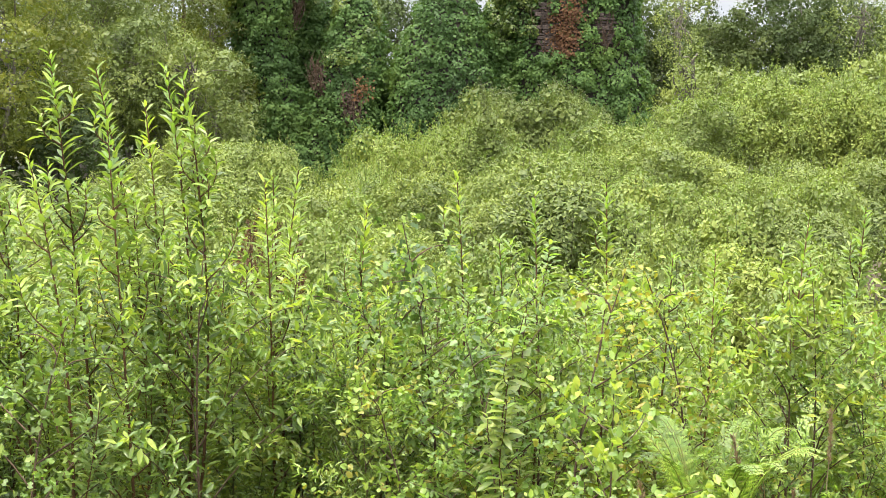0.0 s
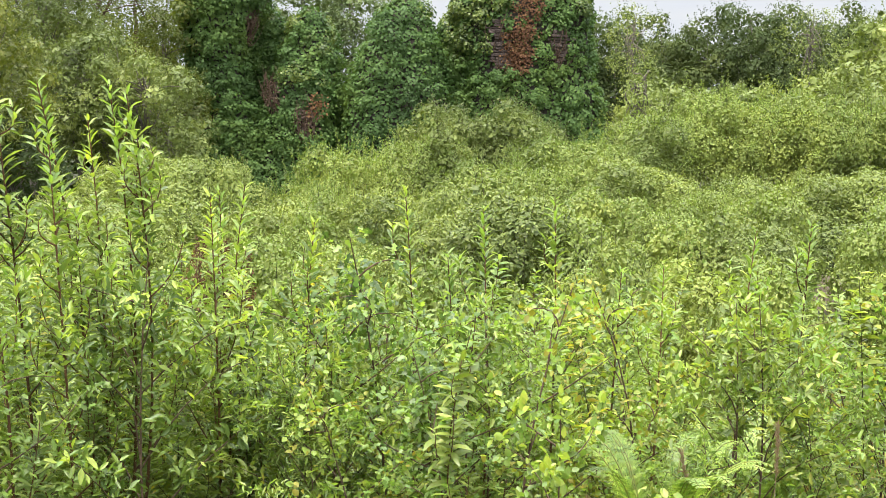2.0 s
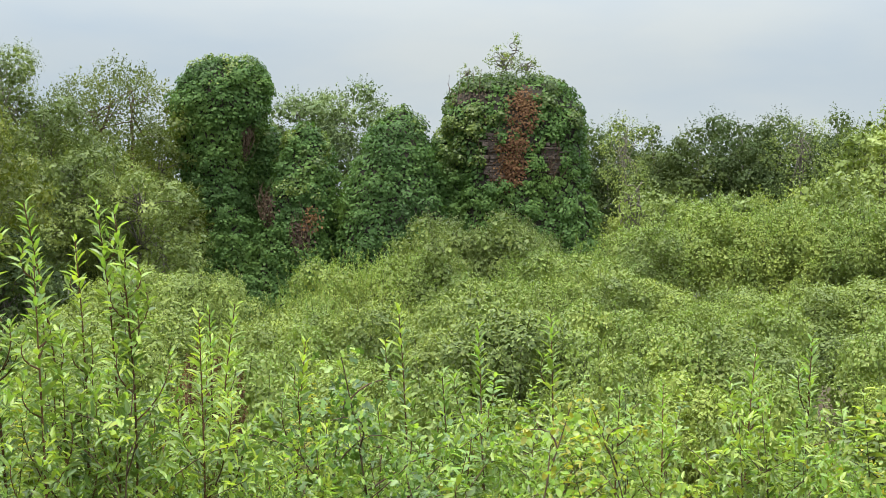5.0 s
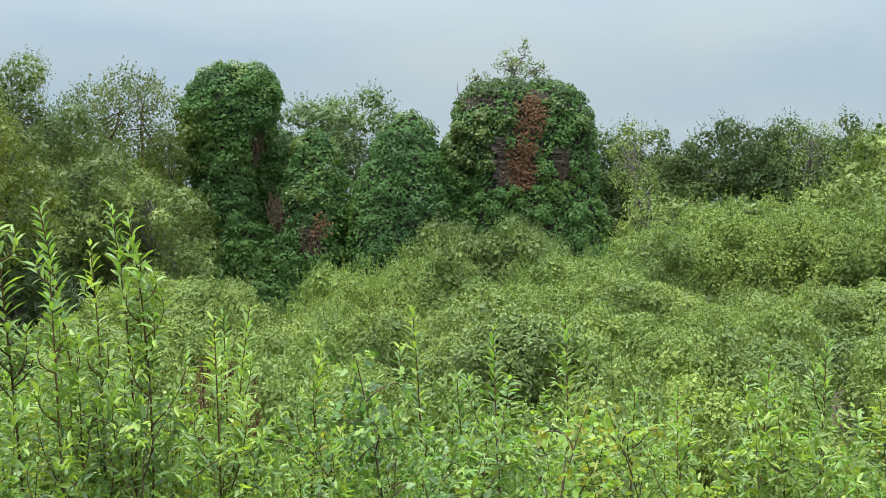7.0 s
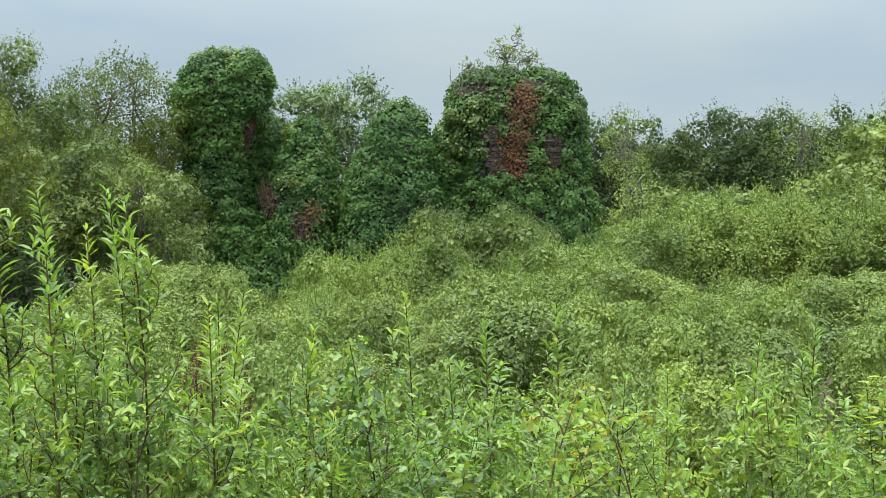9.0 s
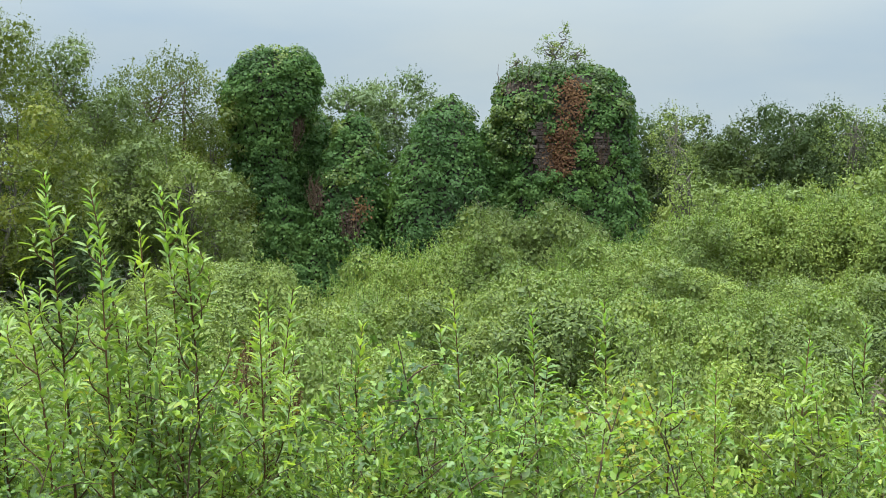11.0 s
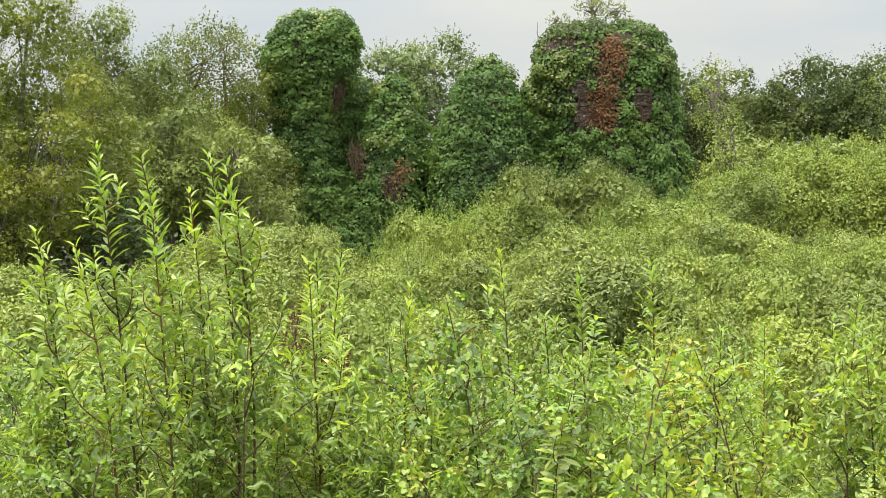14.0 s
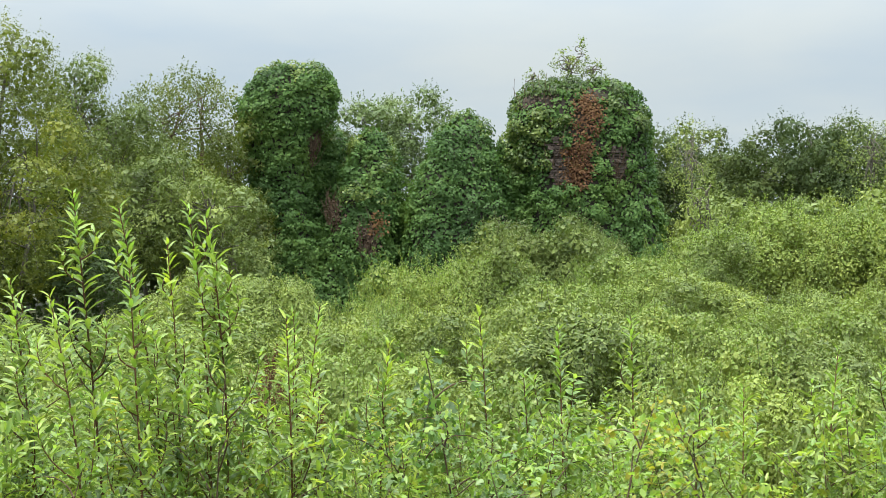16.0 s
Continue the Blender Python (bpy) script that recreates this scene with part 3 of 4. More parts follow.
def clump_tree(name, rng, crowns, foot_z, clumps, per, size, width, material, label, category="tree", bark=M_GREY, spread=0.32, m=None, group="", trunk_r=0.10, droop=0.0, limbs=0.5, full=48, core=1.0, loose=(0.5, 1.25)):
    """A tree: tapered trunks, limbs to every clump, clumps of twigs in leaf with gaps between. crowns: (x, y, z, half x, half y, half z)."""
    C = np.array(crowns, float)
    vol = np.prod(C[:, 3:], axis=1) ** 0.67
    which = rng.choice(len(C), clumps, p=vol / vol.sum())
    d = unit(rng.normal(0, 1, (clumps, 3))) * rng.uniform(0.35, 1.04, (clumps, 1)) ** 0.6
    centre = C[which, :3] + d * C[which, 3:]
    ob = thing(name, m or Matrix(), label, category, group)
    stems = []
    foot = np.array([C[:, 0].mean(), C[:, 1].mean(), foot_z - 0.2])
    forks = []
    for c in C:
        fork = c[:3] - np.array([0, 0, 0.45 * c[5]])
        forks.append(fork)
        line = curve_points(foot + rng.normal(0, 0.06, 3) * np.array([1, 1, 0]), fork, rng.normal(0, 0.12, 3), 8)
        part_mesh("trunk", tube_mesh("trunk", [(line, np.linspace(trunk_r, trunk_r * 0.5, 8))], 8), bark, ob)
        end = c[:3] + np.array([rng.normal(0, 0.2) * c[3], 0, 0.8 * c[5]])
        part_mesh("limb", tube_mesh("limb", [(curve_points(fork, end, rng.normal(0, 0.15, 3), 7), np.linspace(trunk_r * 0.5, 0.01, 7))], 6), bark, ob)
    for k in range(clumps):
        if rng.random() < limbs:
            f = forks[which[k]]
            a = f + (C[which[k], :3] + np.array([0, 0, 0.8 * C[which[k], 5]]) - f) * rng.random() * 0.8
            stems.append((curve_points(a, centre[k], rng.normal(0, 0.1, 3) + np.array([0, 0, 0.1]), 6), np.linspace(0.022, 0.006, 6)))
    part_mesh("brushwood", tube_mesh("brushwood", stems, 5), bark, ob, "", "stuff")
    R = spread * rng.uniform(0.9, 1.9, clumps)
    out_ = unit((centre - C[which, :3]) / C[which, 3:])
    P, A, N, L = leaf_cloud(rng, centre, R, clumps * per, size, width, out=out_, lean=0.25, lift=0.35, ruffle=0.45, droop=droop + 0.1, shell=loose, flat=0.8, stick=0.6)
    sets = [(QUAD, P, A, N, L, L * width)]
    # loose twigs feather the outline
    tw = clumps * 3
    own = rng.integers(0, clumps, tw)
    s = unit(out_[own] + rng.normal(0, 0.5, (tw, 3)) + np.array([0, 0, 0.35 - droop]))
    p = centre[own] + s * (R[own] * 0.8)[:, None]
    base = (p[:, None] + s[:, None] * rng.random((tw, 10, 1)) * spread * 1.1 + rng.normal(0, 0.02, (tw, 10, 3))).reshape(-1, 3)
    r = unit(rng.normal(0, 1, (tw * 10, 3)))
    TL = size * rng.uniform(0.6, 1.2, tw * 10)
    sets.append((QUAD, base, r + np.repeat(s, 10, 0) * 0.7, np.array([0, 0, 0.6]) + 0.4 * np.repeat(out_[own], 10, 0) + rng.normal(0, 0.4, (tw * 10, 3)), TL, TL * width))
    if full:
        P, A, N, L = leaf_cloud(rng, centre, R * 0.82, int(full * clumps), core * size * 2.2, 0.75, out=out_, lean=0.2, ruffle=0.15, shell=(0.7, 0.96), flat=0.8)
        sets.append((QUAD, P, A, N, L, L * 0.75))
    part_mesh("crown", leaf_mesh("crown", sets), material, ob, "", "stuff")
    return ob


def at_ground(x, y, turn=0.0, scale=1.0, dz=0.0, sz=None):
    return pose(x, y, float(ground_z(x, y)) + dz, 0, 0, turn) @ Matrix.Diagonal((scale, scale, sz or scale, 1))


# -- trees beside and behind the ruin
rng = np.random.default_rng(5)
g = -1.4
clump_tree("willow_tree", rng, [(-8.6, 25, 2.3, 1.7, 1.5, 2.2), (-9.3, 25.4, 4.55, 1.2, 1.2, 1.7), (-9.8, 24.8, 1.2, 1.2, 1.2, 1.8)], g, 200, 380, 0.056, 0.50, M_OLIVE, "tall yellow-green willow with dense foliage", spread=0.27, limbs=0.2)
clump_tree("willow_tree", rng, [(-10.0, 33, 4.7, 1.3, 1.2, 1.75), (-9.2, 33.4, 3.6, 1.4, 1.3, 1.8), (-8.2, 32.6, 2.2, 1.6, 1.3, 1.6)], g, 150, 260, 0.062, 0.5, M_SALLOW, "tall grey-green willow with loose airy top", spread=0.26, limbs=0.6)
# Added shrub: its dark leaves put the shade below the willows into colour.
clump_tree("elder_bush", rng, [(-7.7, 25.2, 0.3, 1.2, 1.0, 1.3), (-9.6, 25.6, 0.1, 1.3, 1.0, 1.4), (-11.2, 25.4, 0.3, 1.2, 1.0, 1.5)], g, 110, 200, 0.07, 0.5, M_DARK, "dark shrub standing in for the shade under the willows", "bush", spread=0.26)
clump_tree("birch_tree", rng, [(-8.2, 36, 4.9, 1.3, 1.2, 1.4), (-7.2, 36.3, 5.0, 1.0, 1.0, 1.6)], g, 130, 190, 0.082, 0.55, M_OLIVE, "thin-crowned birch with sky showing through", full=0, spread=0.28, limbs=0.2, bark=M_BARK)
clump_tree("willow_tree", rng, [(-7.4, 32, 2.1, 1.5, 1.3, 1.6), (-6.1, 31.6, 1.7, 1.5, 1.2, 1.7), (-5.4, 31.4, 0.5, 0.8, 0.9, 1.1)], g, 170, 240, 0.062, 0.50, M_SALLOW, "broad dark willow with arching bare limbs", spread=0.25, droop=0.25, limbs=0.7)
clump_tree("birch_sapling", rng, [(4.05, 19.5, 1.9, 0.28, 0.28, 0.75)], float(ground_z(4.05, 19.5)), 26, 60, 0.05, 0.6, M_BUSH_LIGHT, "slender young birch standing above the ridge", "sapling", full=0, spread=0.10, trunk_r=0.015, limbs=0.8)
clump_tree("sallow_tree", rng, [(-8.9, 35, 2.3, 1.5, 1.2, 1.9), (-7.4, 35, 1.9, 1.3, 1.1, 1.8)], g, 95, 240, 0.075, 0.55, M_BUSH, "dense green sallow below a thin birch", spread=0.3)
clump_tree("sallow_tree", rng, [(-6.75, 38.5, 3.8, 0.9, 0.9, 2.0), (-6.6, 38, 1.6, 0.9, 0.9, 1.6)], g, 70, 280, 0.075, 0.55, M_OLIVE, "olive-green sallow pressed against the ivy", spread=0.3)
clump_tree("ash_tree", rng, [(-3.2, 50, 5.3, 1.5, 1.5, 1.8), (-1.2, 51, 5.5, 1.6, 1.5, 1.9), (-2.2, 50.5, 3.0, 2.4, 1.5, 2.2)], -1.0, 150, 260, 0.10, 0.6, M_ASH, "green tree rising behind the ruined wall", spread=0.36, full=40)

# -- far wood, along the right
for k in range(17):
    f = k / 16
    x, y = 9.0 + 16.5 * f + rng.normal(0, 0.25), 59.5 - 5 * f + (k % 2) * 2.5
    h = 6.6 + 1.0 * f + rng.normal(0, 0.34)
    gz = float(ground_z(x, y))
    clump_tree("wood_tree", rng, [(x, y, 0.58 * h, 1.7, 1.5, 0.36 * h), (x + 0.8, y - 0.5, 0.30 * h, 1.8, 1.5, 0.36 * h)], gz, 80, 120, 0.095, 0.6, M_DARK, "dark green tree in the distant wood", spread=0.40, group="distant wood", limbs=0.2, full=80, core=0.9)
for k in range(7):
    x, y = -19 + 1.9 * k + rng.normal(0, 0.4), 46 + rng.normal(0, 1)
    h = 6.2 - 0.25 * k + rng.normal(0, 0.3)
    clump_tree("wood_tree", rng, [(x, y, 0.4 * h, 1.9, 1.6, 0.55 * h)], -1.5, 40, 50, 0.18, 0.55, M_DARK, "dark green tree in the wood behind", spread=0.5, group="distant wood", limbs=0.3)
for x, y, h in ((10.6, 52, 6.3), (17.5, 50, 6.2), (22.0, 50, 7.2)):
    clump_tree("birch_tree", rng, [(x, y, 0.75 * h, 0.9, 0.9, 0.26 * h)], float(ground_z(x, y)), 30, 90, 0.085, 0.6, M_BUSH, "slender pale birch above the wood's edge", full=0, spread=0.35, limbs=1.0, trunk_r=0.06)
for x, y, h, r in ((16.9, 40, 5.2, 1.5), (13.6, 36, 2.9, 1.5), (11.2, 38, 2.6, 1.4), (9.0, 40, 2.7, 1.2), (18.6, 42, 6.0, 1.9)):
    clump_tree("sallow_tree", rng, [(x, y, 0.55 * h, r, r * 0.9, 0.48 * h)], float(ground_z(x, y)), 70, 150, 0.105, 0.52, M_BUSH, "rounded green sallow on the slope", spread=0.36)

# -- shrub on top of the ruin
clump_tree("ash_sapling", rng, [(4.0, 39.3, 7.0, 0.5, 0.4, 0.45), (4.3, 39.3, 7.4, 0.2, 0.2, 0.35), (2.85, 39.3, 6.65, 0.3, 0.25, 0.2), (4.75, 39.3, 6.8, 0.35, 0.3, 0.3)], 6.2, 46, 8, 0.075, 0.5, M_BUSH, "sparse ash sapling rooted on the wall top", "sapling", full=0, spread=0.11, trunk_r=0.025, limbs=1.0)

# -- thicket: kinds of bush, each built once and then repeated
# kind, sideways slope, distance, upward slope of its top, half width
MOUNDS = [
    # grey willow dome before the ruin
    (2, 0.072, 19.0, 0.009, 1.00), (2, 0.048, 18.6, -0.003, 0.80), (2, 0.104, 19.0, 0.002, 0.85), (2, 0.127, 19.5, -0.008, 0.60),
    # pale birches falling to the left of it
    (0, 0.018, 18.0, -0.010, 0.62), (7, -0.010, 17.5, -0.018, 0.75), (0, -0.035, 17.0, -0.030, 0.70), (7, -0.058, 16.5, -0.046, 0.60),
    # rounded sallows at the foot of the tower
    (1, -0.155, 20.0, -0.030, 1.00), (1, -0.126, 20.0, -0.046, 0.70), (1, -0.190, 21.0, -0.040, 1.00), (1, -0.225, 21.0, -0.055, 0.95), (1, -0.262, 20.0, -0.078, 0.9), (1, -0.350, 20.0, -0.080, 1.0), (1, -0.395, 19.5, -0.075, 1.0), (1, -0.440, 19.0, -0.075, 1.0),
    # bright low domes in the middle of the slope
    (0, 0.096, 13.5, -0.038, 0.75), (7, 0.126, 14.2, -0.030, 0.72), (0, 0.158, 15.0, -0.018, 0.80), (7, 0.072, 14.2, -0.052, 0.50),
    # the ridge
    (7, 0.187, 16.0, -0.010, 0.80), (0, 0.215, 16.5, 0.003, 0.85), (7, 0.245, 17.0, 0.010, 0.90), (0, 0.275, 17.0, 0.020, 0.95), (7, 0.305, 17.0, 0.022, 0.90), (0, 0.335, 17.0, 0.012, 0.90), (0, 0.365, 17.0, 0.020, 0.90), (7, 0.400, 17.0, 0.022, 0.95), (0, 0.435, 17.0, 0.022, 0.95),
    (1, 0.200, 14.2, -0.040, 0.70), (1, 0.243, 14.0, -0.052, 0.60), (7, 0.276, 13.2, -0.044, 0.50), (1, 0.305, 14.0, -0.052, 0.60), (7, 0.335, 14.4, -0.040, 0.62), (1, 0.370, 14.0, -0.050, 0.65), (1, 0.410, 14.0, -0.046, 0.75),
    # brambles below it
    (5, 0.172, 12.2, -0.058, 0.65), (5, 0.212, 11.9, -0.068, 0.60), (3, 0.254, 11.5, -0.064, 0.62), (5, 0.298, 11.6, -0.072, 0.62), (5, 0.325, 11.3, -0.062, 0.60), (5, 0.437, 11.4, -0.062, 0.70),
    (5, 0.172, 9.9, -0.086, 0.50), (3, 0.216, 10.0, -0.094, 0.52), (5, 0.262, 9.9, -0.086, 0.55), (6, 0.310, 9.8, -0.083, 0.70), (6, 0.372, 13.4, -0.074, 0.80), (5, 0.430, 9.8, -0.086, 0.60),
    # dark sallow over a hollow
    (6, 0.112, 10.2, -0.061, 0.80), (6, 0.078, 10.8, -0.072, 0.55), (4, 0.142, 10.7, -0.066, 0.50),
    # softer scrub in the middle
    (1, -0.064, 14.2, -0.074, 0.65), (0, -0.032, 14.2, -0.064, 0.70), (1, 0.000, 13.7, -0.068, 0.68), (7, 0.034, 13.6, -0.064, 0.70), (1, 0.062, 12.4, -0.066, 0.55), (1, -0.100, 13.6, -0.082, 0.65), (0, -0.140, 14.0, -0.080, 0.75), (1, -0.182, 14.0, -0.076, 0.8), (1, -0.225, 13.2, -0.080, 0.8), (1, -0.275, 12.6, -0.100, 0.8), (1, -0.325, 12.2, -0.108, 0.85), (1, -0.385, 12.0, -0.108, 0.9),
]


def thicket():
    rng = np.random.default_rng(11)
    specs = [
        ("birch_bush", 1.6, 0.80, 32, 11500, 0.039, 0.58, M_BUSH_LIGHT, "light green birch scrub on the slope", M_TIP, 0.45, 100, 0.30, 0.20),
        ("sallow_bush", 1.6, 0.80, 30, 11000, 0.041, 0.50, M_BUSH, "rounded mid-green sallow scrub on the slope", M_BUSH_LIGHT, 0.6, 50, 0.18, 0.15),
        ("willow_bush", 1.8, 0.85, 32, 11500, 0.052, 0.30, M_SALLOW, "grey-green willow scrub before the ruin", M_SALLOW, 0.5, 70, 0.20, 0.20),
        ("birch_bush", 1.3, 0.60, 26, 9500, 0.030, 0.62, M_BUSH_LIGHT, "light green young birch bush", M_TIP, 0.45, 46, 0.18, 0.10),
        ("sallow_bush", 1.3, 0.60, 26, 9500, 0.033, 0.50, M_BUSH, "mid-green rounded sallow bush", M_BUSH_LIGHT, 0.6, 40, 0.16, 0.10),
        ("bramble_bush", 1.2, 0.62, 30, 9500, 0.034, 0.72, M_BUSH, "sprawling bramble bush with toothed leaves", M_TIP, 0.45, 36, 0.16, 0.05),
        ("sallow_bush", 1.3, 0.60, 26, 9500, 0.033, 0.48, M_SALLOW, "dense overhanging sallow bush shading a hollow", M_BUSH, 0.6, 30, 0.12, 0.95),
        ("birch_bush", 1.6, 0.80, 34, 11500, 0.038, 0.58, M_BUSH_LIGHT, "pale birch saplings crowded into a thicket", M_TIP, 0.60, 120, 0.36, 0.20),
    ]
    kinds = [lobed_bush(name, rng, h, r, lobes, count, size, w, mat, label, ym, yf, sp, reach, under=under) for name, h, r, lobes, count, size, w, mat, label, ym, yf, sp, reach, under in specs]
    used = set()

    def put(kind, u, y, slope, r):
        x = u * y
        gz = float(ground_z(x, y))
        h = max(0.5, 1.9 + slope * y - gz - (0.7 if y > 12.5 else 0.4) * specs[kind][12])
        wide, tall = 0.92 * r / specs[kind][2], h / specs[kind][1]
        sunk = 0.0
        if tall < 0.85 * wide:
            sunk, tall = h - 0.85 * wide * specs[kind][1], 0.85 * wide
        wide = max(wide, tall / 1.15)
        m = at_ground(x, y, rng.uniform(0, 360), wide, sunk, tall)
        if kind in used:
            copy_thing(kinds[kind], m)
        else:
            kinds[kind].matrix_basis = m
            used.add(kind)
    for kind, u, y, slope, r in MOUNDS:
        put(kind, u, y, slope, r)
    # lower rows nearer by, broken by gaps
    for y, slope, to in ((11.9, -0.086, 0.06), (10.4, -0.098, 0.06), (9.1, -0.108, 0.46), (7.9, -0.122, 0.46)):
        for u in np.arange(-0.41, to, 0.98 / y):
            v, py = u + rng.uniform(-0.025, 0.025), y + rng.uniform(-0.45, 0.45)
            if 0.080 < v < 0.148 and py < 9.9 or 0.29 < v < 0.40 and 8.4 < py < 9.8 or rng.random() < 0.06:
                continue
            if 0.335 < v < 0.405 and py < 12.2:
                continue
            drop = -0.022 * (1 - float(step(v, -0.26, -0.14)))
            put(int(rng.choice((3, 4, 5, 3, 4))), v, py, slope + drop + rng.uniform(-0.014, 0.010), rng.uniform(0.36, 0.66))


thicket()


# ---- foreground ----
def one_leaf(name, length, ratio, material, outline=LANCE):
    me = leaf_mesh(name, [(outline, np.zeros((1, 3)), np.array([(0.0, 0, 1)]), np.array([(0.0, -1, 0)]), length, length * ratio)])
    me.materials.append(material)
    return me


LEAF_MESHES = [one_leaf("leaf", 0.062, 0.30, M_WILLOW_ONE), one_leaf("leaf", 0.072, 0.27, M_WILLOW_ONE), one_leaf("leaf", 0.052, 0.34, M_WILLOW_ONE)]


def willow_sapling(rng, foot, tip, label, singles=0, side_shoots=5, leaf=0.062, ratio=0.29, bare=0.25, group="willow saplings", bark=M_TWIG, where=(0.25, 0.80), reach=1.0, lax=0.0, pale=0.80, thick=0.0075, gap=0.0095, tips=M_YOUNG):
    """An upright willow rod: leaves spiral up the stem and its side shoots, palest at the tips."""
    foot, tip = np.asarray(foot, float), np.asarray(tip, float)
    origin = foot.copy()
    tip = tip - origin
    h = tip[2]
    ob = thing("willow_sapling", Matrix.Translation(origin), label, "sapling", group)
    main = curve_points((0, 0, -0.1), tip, rng.normal(0, 0.05, 3) * np.array([1, 1, 0]), 9)
    part_mesh("stem", tube_mesh("stem", [(main, np.linspace(thick, thick * 0.25, 9))], 7), bark, ob, "slender upright stem")
    lines = [(main, bare, 1.0)]
    for i in range(side_shoots):
        t = rng.uniform(*where)
        p, d = along(main, np.array([t]))
        a = rng.random() * 2 * np.pi
        way = unit(d[0] * 1.0 + np.array([np.cos(a), np.sin(a), 0.15]) * rng.uniform(0.35, 0.8) * (1.2 - 0.6 * t))
        ln = (1.05 - t) * h * rng.uniform(0.35, 0.6) * reach
        line = curve_points(p[0], p[0] + way * ln, np.array([np.cos(a), np.sin(a), -0.3]) * 0.03, 6)
        part_mesh("branch", tube_mesh("branch", [(line, np.linspace(thick * 0.4, 0.0012, 6))], 5), bark, ob)
        lines.append((line, 0.12, 0.9))
    B, A, N, L, Y = [], [], [], [], []
    for line, start, sc in lines:
        ln = np.linalg.norm(np.diff(line, axis=0), axis=1).sum()
        k = max(8, int(ln * (1 - start) / gap))
        t = start + (1 - start) * (np.arange(k) + rng.random(k) * 0.6) / k
        t = np.clip(t, 0, 0.998)
        P, D = along(line, t)
        ang = np.arange(k) * 2.4 + rng.normal(0, 0.35, k)
        ref = unit(np.cross(D, np.array([0.2, 1, 0.1])))
        ref2 = np.cross(D, ref)
        R = np.cos(ang)[:, None] * ref + np.sin(ang)[:, None] * ref2
        open_ = (1.15 + lax - 0.75 * step(t, 0.7, 1.0))[:, None] * rng.uniform(0.75, 1.25, (k, 1))
        A.append(unit(D * (0.9 - 0.5 * lax) + R * open_ + rng.normal(0, 0.12 + 0.25 * lax, (k, 3))))
        N.append(unit(D * 0.9 - R * 0.7 + rng.normal(0, 0.25, (k, 3))))
        B.append(P)
        L.append(leaf * sc * rng.uniform(0.7, 1.2, k) * (1 - 0.35 * step(t, 0.9, 1.0)) * (0.65 + 0.35 * step(t, start, start + 0.2)))
        Y.append(step(t, pale, 1.0) > rng.random(k))
    B, A, N, L, Y = (np.concatenate(v) for v in (B, A, N, L, Y))
    young = Y
    part_mesh("young_leaves", leaf_mesh("young_leaves", [(LANCE, B[young], A[young], N[young], L[young], L[young] * ratio)]), tips, ob, "pale yellow-green tip leaves" if tips == M_YOUNG else "orange-tinged yellow tip leaves", "stuff")
    rest = np.flatnonzero(~young)
    if singles:
        # the topmost leaves can be told apart one by one
        order = rest[np.argsort(-B[rest, 2])]
        for i in order[:singles]:
            leaf_ob = part_mesh("leaf", LEAF_MESHES[int(rng.integers(3))], M_WILLOW_ONE, ob)
            up_ = Vector(A[i])
            side = up_.cross(Vector(-N[i])).normalized()
            back = side.cross(up_)
            rot = Matrix((side, back, up_)).transposed().to_4x4()
            leaf_ob.matrix_basis = Matrix.Translation(B[i]) @ rot @ Matrix.Scale(L[i] / 0.062, 4)
        rest = order[singles:]
    if len(rest):
        part_mesh("leaves", leaf_mesh("leaves", [(LANCE, B[rest], A[rest], N[rest], L[rest], L[rest] * ratio)]), M_WILLOW, ob, "", "stuff")
    return ob


